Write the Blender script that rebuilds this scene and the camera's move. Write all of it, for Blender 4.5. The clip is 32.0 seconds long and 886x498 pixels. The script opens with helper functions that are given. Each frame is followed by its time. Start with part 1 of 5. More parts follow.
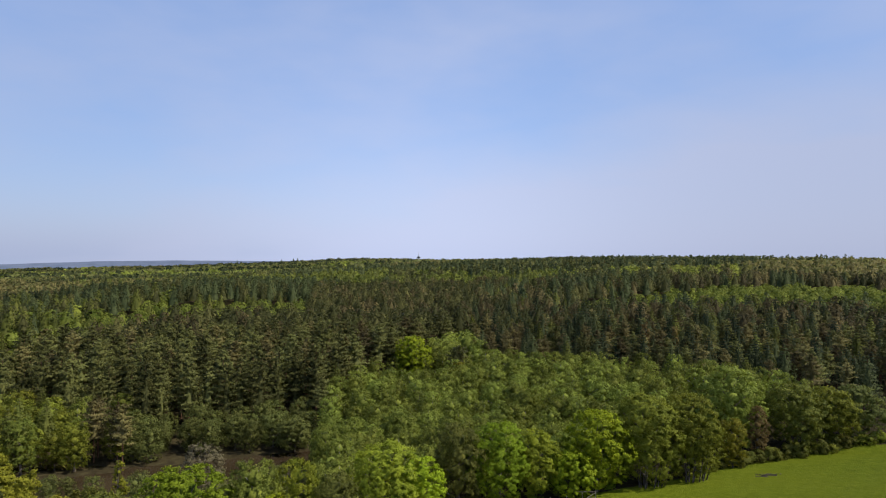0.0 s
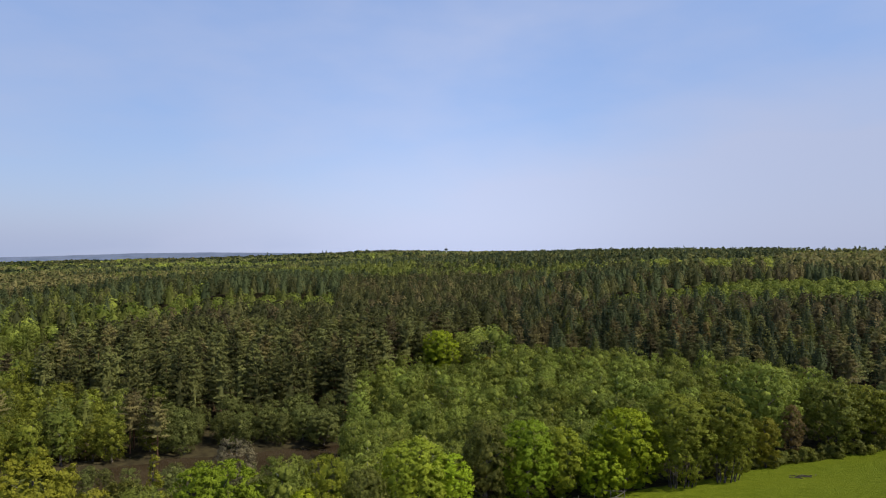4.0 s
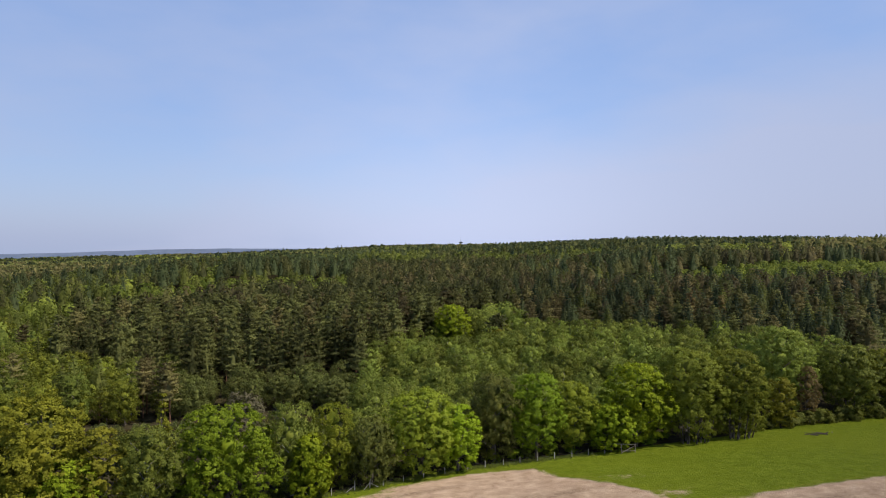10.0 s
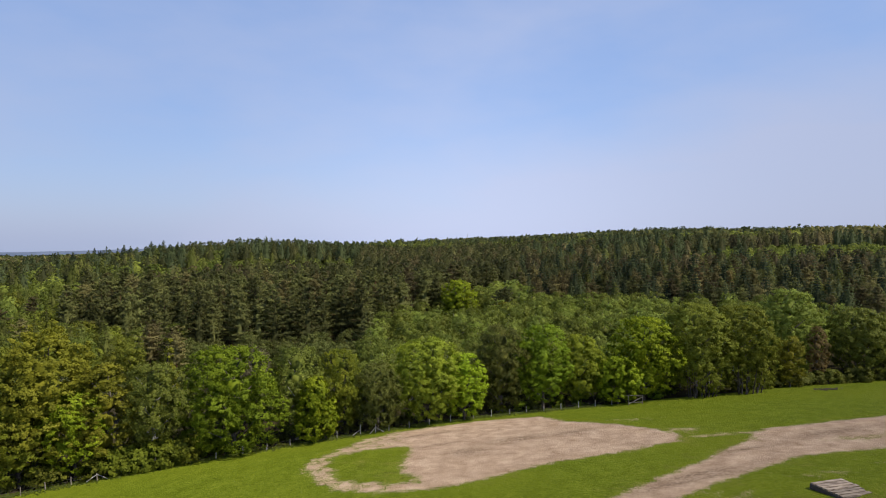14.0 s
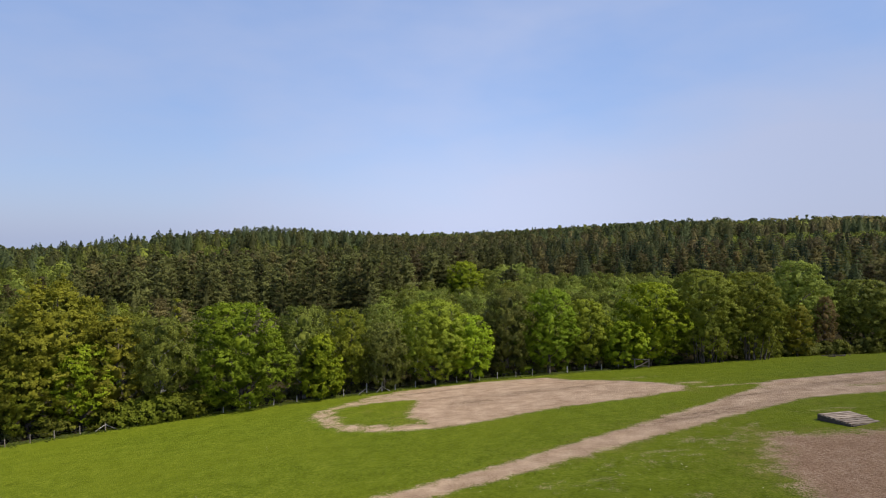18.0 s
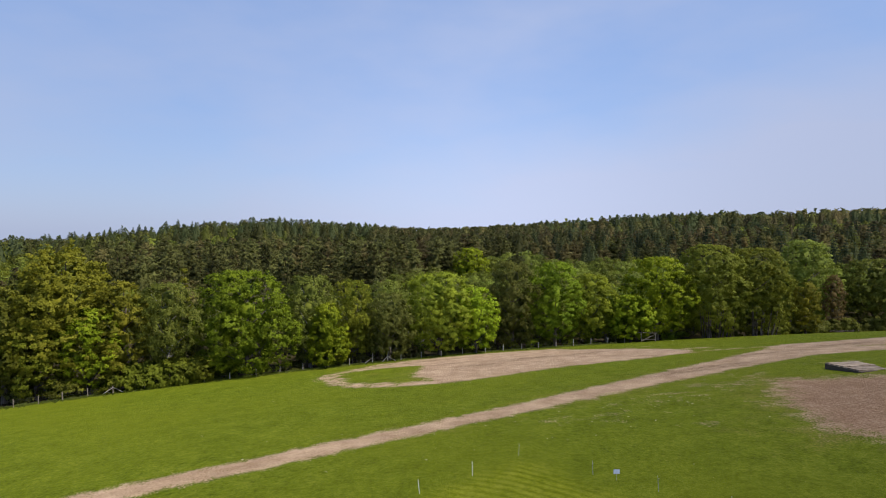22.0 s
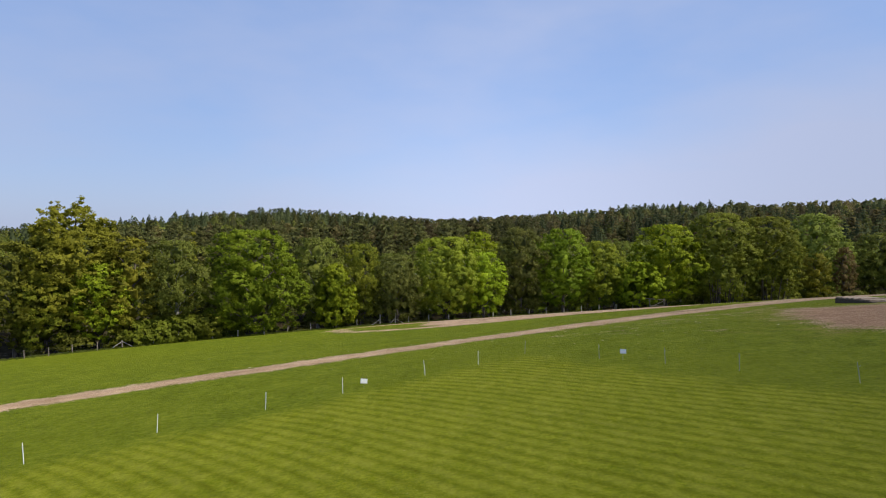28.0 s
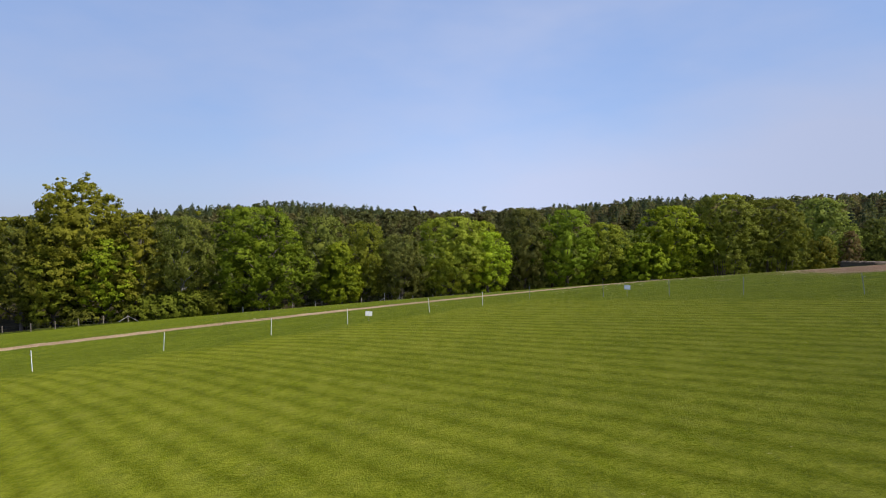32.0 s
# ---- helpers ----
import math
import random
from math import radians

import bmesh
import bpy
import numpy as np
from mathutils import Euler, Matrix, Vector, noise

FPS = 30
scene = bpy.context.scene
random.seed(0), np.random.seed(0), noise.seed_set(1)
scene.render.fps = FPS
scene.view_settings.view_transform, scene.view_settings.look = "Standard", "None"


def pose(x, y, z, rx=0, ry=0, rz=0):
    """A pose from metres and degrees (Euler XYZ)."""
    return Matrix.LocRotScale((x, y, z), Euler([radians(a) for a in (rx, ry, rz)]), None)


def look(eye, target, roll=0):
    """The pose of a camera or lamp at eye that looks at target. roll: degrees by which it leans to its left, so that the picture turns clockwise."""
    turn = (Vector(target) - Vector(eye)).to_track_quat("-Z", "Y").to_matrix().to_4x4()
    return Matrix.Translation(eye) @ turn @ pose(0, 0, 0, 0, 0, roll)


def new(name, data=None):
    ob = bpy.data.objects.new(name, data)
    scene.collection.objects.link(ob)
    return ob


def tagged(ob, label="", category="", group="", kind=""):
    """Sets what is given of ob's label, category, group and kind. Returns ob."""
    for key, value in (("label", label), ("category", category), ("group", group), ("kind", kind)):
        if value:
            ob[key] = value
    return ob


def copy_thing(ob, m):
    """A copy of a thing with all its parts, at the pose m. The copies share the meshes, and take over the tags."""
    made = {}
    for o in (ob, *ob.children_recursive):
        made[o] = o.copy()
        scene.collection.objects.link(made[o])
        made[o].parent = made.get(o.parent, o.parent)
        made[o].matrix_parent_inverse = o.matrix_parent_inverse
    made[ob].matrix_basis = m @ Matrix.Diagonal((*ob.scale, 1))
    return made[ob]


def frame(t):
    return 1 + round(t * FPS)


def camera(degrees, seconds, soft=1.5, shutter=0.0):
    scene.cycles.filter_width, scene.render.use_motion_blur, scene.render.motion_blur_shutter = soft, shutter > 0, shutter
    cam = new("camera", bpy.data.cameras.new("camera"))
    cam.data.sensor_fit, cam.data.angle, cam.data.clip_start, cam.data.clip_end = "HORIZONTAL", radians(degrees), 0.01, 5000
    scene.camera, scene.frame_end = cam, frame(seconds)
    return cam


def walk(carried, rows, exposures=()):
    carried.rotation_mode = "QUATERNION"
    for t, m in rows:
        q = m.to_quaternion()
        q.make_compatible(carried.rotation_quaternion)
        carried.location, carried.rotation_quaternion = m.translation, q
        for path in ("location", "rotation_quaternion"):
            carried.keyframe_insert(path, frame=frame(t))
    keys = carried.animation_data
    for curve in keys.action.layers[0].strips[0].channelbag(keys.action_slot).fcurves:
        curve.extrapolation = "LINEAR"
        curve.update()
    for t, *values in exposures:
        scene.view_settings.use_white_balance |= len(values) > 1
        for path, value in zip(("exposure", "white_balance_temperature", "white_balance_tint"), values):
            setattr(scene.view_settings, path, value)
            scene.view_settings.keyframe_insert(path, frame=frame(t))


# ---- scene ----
# ---- the camera, a drone that sinks on the spot from about 50 m to 5 m above the field ----
cam = camera(70, 32.0, soft=1.0)


def drone(x, y, z, turn, tilt, lean):
    return pose(x, y, z, 90 + tilt, 0, turn) @ pose(0, 0, 0, 0, 0, lean)


PATH = [
    (0, -2.040, -0.765, 47.013, -6.746, 0.535, 0.131),
    (0.5, -2.067, -0.761, 47.108, -6.053, 0.479, 0.128),
    (1, -2.097, -0.752, 47.212, -5.558, 0.391, 0.123),
    (1.5, -2.136, -0.737, 47.380, -5.227, 0.308, 0.117),
    (2, -2.174, -0.717, 47.583, -4.974, 0.207, 0.109),
    (2.5, -2.194, -0.695, 47.780, -4.763, 0.072, 0.099),
    (3, -2.174, -0.675, 47.994, -4.558, -0.054, 0.089),
    (3.5, -2.092, -0.657, 48.190, -4.395, -0.145, 0.076),
    (5.5, -1.358, -0.585, 48.552, -3.866, -0.520, -0.086),
    (6, -1.255, -0.555, 48.400, -3.761, -0.594, -0.102),
    (6.5, -1.190, -0.505, 47.945, -3.667, -0.637, -0.119),
    (7, -1.127, -0.435, 47.164, -3.560, -0.671, -0.135),
    (7.5, -1.033, -0.349, 46.107, -3.476, -0.697, -0.150),
    (8, -0.908, -0.252, 44.800, -3.374, -0.731, -0.162),
    (8.5, -0.760, -0.150, 43.379, -3.251, -0.701, -0.171),
    (9, -0.599, -0.049, 41.873, -3.105, -0.648, -0.178),
    (9.5, -0.435, 0.055, 40.383, -2.955, -0.572, -0.184),
    (10, -0.275, 0.151, 38.876, -2.867, -0.547, -0.191),
    (10.5, -0.142, 0.244, 37.436, -2.786, -0.481, -0.197),
    (11, -0.042, 0.328, 35.997, -2.702, -0.440, -0.203),
    (11.5, 0.025, 0.398, 34.623, -2.616, -0.416, -0.206),
    (12, 0.052, 0.447, 33.291, -2.536, -0.441, -0.208),
    (12.5, 0.040, 0.466, 32.054, -2.450, -0.420, -0.209),
    (13, 0.002, 0.463, 30.794, -2.397, -0.471, -0.210),
    (13.5, -0.046, 0.462, 29.671, -2.332, -0.500, -0.211),
    (14, -0.098, 0.456, 28.597, -2.245, -0.560, -0.213),
    (14.5, -0.118, 0.427, 27.596, -2.192, -0.598, -0.215),
    (16.5, -0.190, 0.319, 23.768, -1.993, -0.635, -0.249),
    (17, -0.209, 0.304, 22.874, -1.867, -0.625, -0.250),
    (17.5, -0.206, 0.287, 22.064, -1.787, -0.612, -0.249),
    (18, -0.192, 0.260, 21.250, -1.719, -0.628, -0.245),
    (18.5, -0.186, 0.246, 20.517, -1.621, -0.619, -0.241),
    (19, -0.187, 0.253, 19.789, -1.531, -0.616, -0.238),
    (19.5, -0.186, 0.260, 19.109, -1.449, -0.617, -0.234),
    (20, -0.180, 0.253, 18.427, -1.383, -0.619, -0.232),
    (20.5, -0.172, 0.242, 17.767, -1.325, -0.614, -0.227),
    (21, -0.154, 0.221, 17.087, -1.266, -0.635, -0.221),
    (21.5, -0.130, 0.202, 16.410, -1.201, -0.655, -0.217),
    (22, -0.102, 0.198, 15.763, -1.136, -0.664, -0.215),
    (22.5, -0.078, 0.202, 15.114, -1.077, -0.672, -0.213),
    (23, -0.065, 0.215, 14.442, -1.019, -0.681, -0.212),
    (23.5, -0.089, 0.233, 13.830, -0.969, -0.662, -0.213),
    (24, -0.089, 0.249, 13.204, -0.917, -0.662, -0.214),
    (24.5, -0.077, 0.256, 12.570, -0.845, -0.670, -0.215),
    (25, -0.063, 0.269, 12.000, -0.764, -0.666, -0.216),
    (25.5, -0.053, 0.276, 11.416, -0.686, -0.664, -0.216),
    (27.5, 0.015, 0.198, 9.164, -0.442, -0.563, -0.221),
    (28, 0.029, 0.158, 8.633, -0.383, -0.590, -0.221),
    (28.5, 0.051, 0.128, 8.144, -0.321, -0.593, -0.221),
    (29, 0.051, 0.078, 7.638, -0.267, -0.594, -0.222),
    (29.5, 0.041, 0.021, 7.181, -0.233, -0.626, -0.224),
    (30, 0.039, -0.023, 6.706, -0.200, -0.672, -0.225),
    (30.5, 0.027, -0.050, 6.246, -0.156, -0.709, -0.225),
    (31, 0.021, -0.050, 5.800, -0.097, -0.741, -0.222),
    (31.5, 0.024, -0.028, 5.391, -0.049, -0.735, -0.219),
    (32, -0.000, -0.000, 5.000, -0.000, -0.734, -0.215),
]
walk(cam, [(r[0], drone(*r[1:])) for r in PATH])

# ---- sky and sun: a bright spring afternoon, thin cloud low in the sky ----
SUN_TURN, SUN_UP = radians(112), radians(50)   # clockwise from +y, and above the horizon
world = bpy.data.worlds.new("sky")
scene.world = world
world.use_nodes = True
wn, wl = world.node_tree.nodes, world.node_tree.links
wn.clear()
sky = wn.new("ShaderNodeTexSky")
sky.sky_type, sky.sun_disc = "NISHITA", False
sky.sun_elevation, sky.sun_rotation = SUN_UP, SUN_TURN
sky.altitude, sky.air_density, sky.dust_density, sky.ozone_density = 80, 1.0, 1.2, 1.6
coord = wn.new("ShaderNodeTexCoord")
split = wn.new("ShaderNodeSeparateXYZ")
wl.new(coord.outputs["Generated"], split.inputs[0])
# streaks of cirrus, drawn out sideways
stretch = wn.new("ShaderNodeMapping")
stretch.inputs["Scale"].default_value = (1.6, 1.0, 4.2)
stretch.inputs["Rotation"].default_value = (0, radians(16), 0)
wl.new(coord.outputs["Generated"], stretch.inputs[0])
wisps = wn.new("ShaderNodeTexNoise")
wisps.inputs["Scale"].default_value, wisps.inputs["Detail"].default_value = 2.2, 5
wisps.inputs["Roughness"].default_value = 0.5
wl.new(stretch.outputs[0], wisps.inputs["Vector"])


def wmath(op, a, b, clamp=False):
    n = wn.new("ShaderNodeMath")
    n.operation, n.use_clamp = op, clamp
    for i, v in enumerate((a, b)):
        if isinstance(v, (int, float)):
            n.inputs[i].default_value = v
        else:
            wl.new(v, n.inputs[i])
    return n.outputs[0]


# a sheet of thin cloud lies low over the east, with a slanting upper edge, and haze all along the horizon
edge = wmath("SUBTRACT", wmath("ADD", wmath("MULTIPLY", split.outputs["X"], 0.19), 0.125), split.outputs["Z"])
puff = wmath("SUBTRACT", wisps.outputs[0], 0.5)
veil = wmath("ADD", wmath("ADD", wmath("MULTIPLY", edge, 7.0), 0.45), wmath("MULTIPLY", puff, 1.5), True)
thin = wmath("MULTIPLY", wmath("ADD", wmath("MULTIPLY", puff, 1.3), 0.2), 1.0, True)
veil = wmath("MAXIMUM", wmath("MULTIPLY", veil, 0.8), thin)
low = wmath("POWER", wmath("SUBTRACT", 1.0, wmath("ABSOLUTE", split.outputs["Z"], 0), True), 12)
veil = wmath("MAXIMUM", veil, wmath("MULTIPLY", low, 0.62))
even = wn.new("ShaderNodeMix")
even.data_type = "RGBA"
even.inputs[0].default_value = 0.55
even.inputs[7].default_value = (2.45, 3.75, 6.5, 1)
wl.new(sky.outputs[0], even.inputs[6])
tint = wn.new("ShaderNodeMix")
tint.data_type = "RGBA"
tint.blend_type = "MULTIPLY"
tint.inputs[0].default_value = 1
tint.inputs[7].default_value = (1.0, 0.97, 1.02, 1)
wl.new(even.outputs[2], tint.inputs[6])
cloud = wn.new("ShaderNodeMix")
cloud.data_type = "RGBA"
wl.new(veil, cloud.inputs[0])
wl.new(tint.outputs[2], cloud.inputs[6])
cloud.inputs[7].default_value = (3.68, 4.05, 5.5, 1)
# the sky deepens towards the zenith
off = wmath("DIVIDE", wmath("SUBTRACT", split.outputs["X"], 0.08), 0.36)
glow = wmath("POWER", 2.718, wmath("MULTIPLY", wmath("MULTIPLY", off, off), -1.0))
glow = wmath("MULTIPLY", glow, wmath("SUBTRACT", 0.3, wmath("MULTIPLY", wmath("ABSOLUTE", split.outputs["Z"], 0), 0.7), True))
glow = wmath("ADD", glow, wmath("ADD", 0.88, wmath("MULTIPLY", wmath("ABSOLUTE", split.outputs["Z"], 0), 0.24)))
shine = wn.new("ShaderNodeVectorMath")
shine.operation = "SCALE"
wl.new(cloud.outputs[2], shine.inputs[0])
wl.new(glow, shine.inputs["Scale"])
high = wmath("MULTIPLY", wmath("SUBTRACT", split.outputs["Z"], 0.38, True), 1.7, True)
deep = wn.new("ShaderNodeMix")
deep.data_type, deep.blend_type = "RGBA", "MULTIPLY"
wl.new(high, deep.inputs[0])
wl.new(shine.outputs[0], deep.inputs[6])
deep.inputs[7].default_value = (0.3, 0.38, 0.52, 1)
back = wn.new("ShaderNodeBackground")
back.inputs["Strength"].default_value = 0.14
wl.new(deep.outputs[2], back.inputs[0])
wout = wn.new("ShaderNodeOutputWorld")
wl.new(back.outputs[0], wout.inputs[0])

sun = new("sun", bpy.data.lights.new("sun", "SUN"))
sun.data.energy, sun.data.angle, sun.data.color = 5.0, radians(0.53), (1.0, 0.94, 0.84)
sun_way = Vector((math.sin(SUN_TURN) * math.cos(SUN_UP), math.cos(SUN_TURN) * math.cos(SUN_UP), math.sin(SUN_UP)))
sun.matrix_world = look(sun_way * 200, (0, 0, 0))

# ---- helpers of this scene ----


def material(name, rough=0.7, metal=0.0):
    m = bpy.data.materials.new(name)
    m.use_nodes = True
    nt = m.node_tree
    b = nt.nodes["Principled BSDF"]
    b.inputs["Roughness"].default_value, b.inputs["Metallic"].default_value = rough, metal
    b.inputs["Specular IOR Level"].default_value = 0.3
    b.inputs["Diffuse Roughness"].default_value = 1.0
    return m, nt, b


def node(nt, kind, **inputs):
    n = nt.nodes.new(kind)
    for k, v in inputs.items():
        k = k.replace("_", " ")
        if hasattr(v, "is_output"):
            nt.links.new(v, n.inputs[k])
        else:
            n.inputs[k].default_value = v
    return n


def calc(nt, op, a, b=0.0, clamp=False):
    n = nt.nodes.new("ShaderNodeMath")
    n.operation, n.use_clamp = op, clamp
    for i, v in enumerate((a, b)):
        if hasattr(v, "is_output"):
            nt.links.new(v, n.inputs[i])
        else:
            n.inputs[i].default_value = v
    return n.outputs[0]


def blend(nt, fac, a, b, mode="MIX"):
    n = nt.nodes.new("ShaderNodeMix")
    n.data_type, n.blend_type = "RGBA", mode
    for i, v in ((0, fac), (6, a), (7, b)):
        if hasattr(v, "is_output"):
            nt.links.new(v, n.inputs[i])
        else:
            n.inputs[i].default_value = v if i == 0 else (*v, 1)
    return n.outputs[2]


def ramp(nt, fac, stops):
    n = nt.nodes.new("ShaderNodeValToRGB")
    e = n.color_ramp.elements
    while len(e) < len(stops):
        e.new(0.5)
    for el, (p, c) in zip(e, stops):
        el.position, el.color = p, (*c, 1)
    nt.links.new(fac, n.inputs[0])
    return n.outputs[0]


def relief(nt, b, height, strength=0.3, distance=0.02):
    n = node(nt, "ShaderNodeBump", Strength=strength, Distance=distance, Height=height)
    nt.links.new(n.outputs[0], b.inputs["Normal"])


def mesh_of(name, verts, faces, normals=None, mat=None, smooth=False):
    """A mesh from arrays of vertices and of faces with the same number of corners."""
    me = bpy.data.meshes.new(name)
    verts = np.asarray(verts, dtype=np.float32)
    faces = np.asarray(faces, dtype=np.int32)
    n, k = faces.shape
    me.vertices.add(len(verts))
    me.vertices.foreach_set("co", verts.ravel())
    me.loops.add(n * k)
    me.loops.foreach_set("vertex_index", faces.ravel())
    me.polygons.add(n)
    me.polygons.foreach_set("loop_start", np.arange(0, n * k, k, dtype=np.int32))
    me.polygons.foreach_set("loop_total", np.full(n, k, dtype=np.int32))
    me.polygons.foreach_set("use_smooth", np.full(n, smooth))
    me.materials.append(mat)
    me.update(calc_edges=True)
    if normals is not None:
        me.polygons.foreach_set("use_smooth", np.ones(n, dtype=bool))
        me.normals_split_custom_set_from_vertices(np.asarray(normals, dtype=np.float32))
    return me


def part(name, bm, mat, parent, label=""):
    """A bmesh as one mesh object under a thing or a part."""
    if isinstance(bm, bmesh.types.BMesh):
        me = bpy.data.meshes.new(name)
        bm.to_mesh(me)
        bm.free()
        me.materials.append(mat)
    else:
        me = bm
    ob = new(name, me)
    ob.parent = parent
    return tagged(ob, label)


def box(bm, sx, sy, sz, m=Matrix(), bevel=0.0):
    made = bmesh.ops.create_cube(bm, size=1, matrix=m @ Matrix.Diagonal((sx, sy, sz, 1)))["verts"]
    if bevel:
        edges = {e for v in made for e in v.link_edges}
        bmesh.ops.bevel(bm, geom=list(edges), offset=bevel, segments=1, affect="EDGES")
    return bm


def tube(points, radii, sides=6):
    """Arrays for a tapered limb along points."""
    pts = np.asarray(points, dtype=float)
    way = np.gradient(pts, axis=0)
    way /= np.linalg.norm(way, axis=1)[:, None] + 1e-9
    side = np.cross(way, (0.31, 0.95, 0.05))
    side /= np.linalg.norm(side, axis=1)[:, None] + 1e-9
    up = np.cross(way, side)
    a = np.arange(sides) * 2 * math.pi / sides
    ring = side[:, None] * np.cos(a)[None, :, None] + up[:, None] * np.sin(a)[None, :, None]
    v = (pts[:, None] + ring * np.asarray(radii)[:, None, None]).reshape(-1, 3)
    f = []
    for i in range(len(pts) - 1):
        for j in range(sides):
            k = (j + 1) % sides
            f.append((i * sides + j, i * sides + k, (i + 1) * sides + k, (i + 1) * sides + j))
    return v, np.array(f)


def joined(pieces):
    """Several (vertices, faces[, normals]) as one."""
    count = np.cumsum([0] + [len(p[0]) for p in pieces])
    faces = np.concatenate([np.asarray(p[1]) + k for p, k in zip(pieces, count)])
    return (np.concatenate([p[0] for p in pieces]), faces, *([np.concatenate([p[2] for p in pieces])] if len(pieces[0]) > 2 else []))


def leaves(rng, at, out, size, long=1.0, mess=0.55, wide=0.75):
    """Four-cornered sprays of leaves at the given places, facing outwards; they take the light as the mass they belong to."""
    n = len(at)
    out = out / (np.linalg.norm(out, axis=1)[:, None] + 1e-9)
    nor = out + rng.normal(size=(n, 3)) * mess
    nor /= np.linalg.norm(nor, axis=1)[:, None] + 1e-9
    nor *= np.where((nor * out).sum(1) < 0, -1, 1)[:, None]
    a = np.cross(nor, rng.normal(size=(n, 3)))
    a /= np.linalg.norm(a, axis=1)[:, None] + 1e-9
    b = np.cross(nor, a)
    s = size * rng.uniform(0.5, 1.25, n)[:, None]
    j = rng.uniform(0.6, 1.2, (n, 4, 1))
    v = np.stack([at + a * s * long * j[:, 0], at + b * s * wide * j[:, 1] - nor * s * 0.2,
                  at - a * s * long * j[:, 2], at - b * s * wide * j[:, 3] - nor * s * 0.2], 1).reshape(-1, 3)
    shade = out * 0.7 + nor * 0.55
    shade /= np.linalg.norm(shade, axis=1)[:, None]
    return v, np.arange(n * 4).reshape(n, 4), np.repeat(shade, 4, 0)


def balls(mid, big, round_=8, tiers=5, squash=1.0):
    """Lumpy solid hearts for crowns: one ball of four-cornered faces for each centre and radius."""
    a = np.arange(round_) * 2 * math.pi / round_
    t = np.linspace(-1.35, 1.5, tiers)
    d = np.stack([np.cos(t)[:, None] * np.cos(a)[None], np.cos(t)[:, None] * np.sin(a)[None], np.repeat(np.sin(t)[:, None], round_, 1)], 2).reshape(-1, 3)
    wob = 1 + 0.12 * np.sin(d[:, 0] * 9 + d[:, 2] * 7 + np.asarray(big)[:, None] * 50)
    v = np.asarray(mid)[:, None] + d[None] * (np.asarray(big)[:, None] * wob)[:, :, None] * (1, 1, squash)
    i, j = np.meshgrid(np.arange(tiers - 1), np.arange(round_), indexing="ij")
    k = (j + 1) % round_
    f = np.stack([i * round_ + j, i * round_ + k, (i + 1) * round_ + k, (i + 1) * round_ + j], 2).reshape(-1, 4)
    n = len(d)
    faces = (f[None] + (np.arange(len(v)) * n)[:, None, None]).reshape(-1, 4)
    return v.reshape(-1, 3), faces, np.tile(d, (len(v), 1))


def cone(height, low, width, power, sides=7, tiers=4):
    """A tapering solid heart for a conifer."""
    u = np.linspace(0, 1, tiers)
    a = np.arange(sides) * 2 * math.pi / sides
    r = width / 2 * (1.02 - u) ** power
    v = np.stack([r[:, None] * np.cos(a), r[:, None] * np.sin(a), np.repeat((height * (low + (0.97 - low) * u))[:, None], sides, 1)], 2).reshape(-1, 3)
    i, j = np.meshgrid(np.arange(tiers - 1), np.arange(sides), indexing="ij")
    k = (j + 1) % sides
    f = np.stack([i * sides + j, i * sides + k, (i + 1) * sides + k, (i + 1) * sides + j], 2).reshape(-1, 4)
    n = np.stack([np.cos(a), np.sin(a), np.full(sides, 0.5)], 1)
    return v, f, np.tile(n / np.linalg.norm(n[0]), (tiers, 1))


# ---- the lie of the land ----
LAND_X = np.array([-900.0, -250, -100, 0, 100, 300, 900])
LAND_Y = np.array([140.0, 190, 230, 300, 430, 550, 800, 1500, 2500, 5000])
LAND_Z = np.array([
    [-9, -9, -8, -7, -6, -4, -2], [-10, -12, -13.6, -12.8, -6, 0, 4], [-6, -8, -11, -10, -4, 4, 8], [2, 0, -6, -5, 1, 8, 12],
    [4, 8, 16.5, 6, 11, 18, 20], [4, 6, 11, 8, 14, 22, 24], [0, 2, 8, 12, 16.5, 26.5, 26], [-8, -2, 6, 14, 17, 18, 16],
    [-15, 4, 11, 15, 12, 8, 6], [-30, -20, -12, -8, -8, -10, -10]])


def eased(t):
    return t * t * (3 - 2 * t)


def valley(x, y):
    i = np.clip(np.searchsorted(LAND_X, x) - 1, 0, len(LAND_X) - 2)
    j = np.clip(np.searchsorted(LAND_Y, y) - 1, 0, len(LAND_Y) - 2)
    u = np.clip((x - LAND_X[i]) / (LAND_X[i + 1] - LAND_X[i]), 0, 1) 
    v = np.clip((y - LAND_Y[j]) / (LAND_Y[j + 1] - LAND_Y[j]), 0, 1)
    u, v = 0.5 * (u + eased(u)), 0.5 * (v + eased(v))
    low = LAND_Z[j, i] * (1 - u) + LAND_Z[j, i + 1] * u
    high = LAND_Z[j + 1, i] * (1 - u) + LAND_Z[j + 1, i + 1] * u
    return low * (1 - v) + high * v


def fence_y(x):
    """Where the pasture ends and the wood begins."""
    return np.interp(x, (-120, -49, -30, 2, 11, 43, 70, 90, 105, 125, 150), (66, 99, 108, 121.5, 125, 131.5, 139.5, 150, 155.5, 161.5, 168))


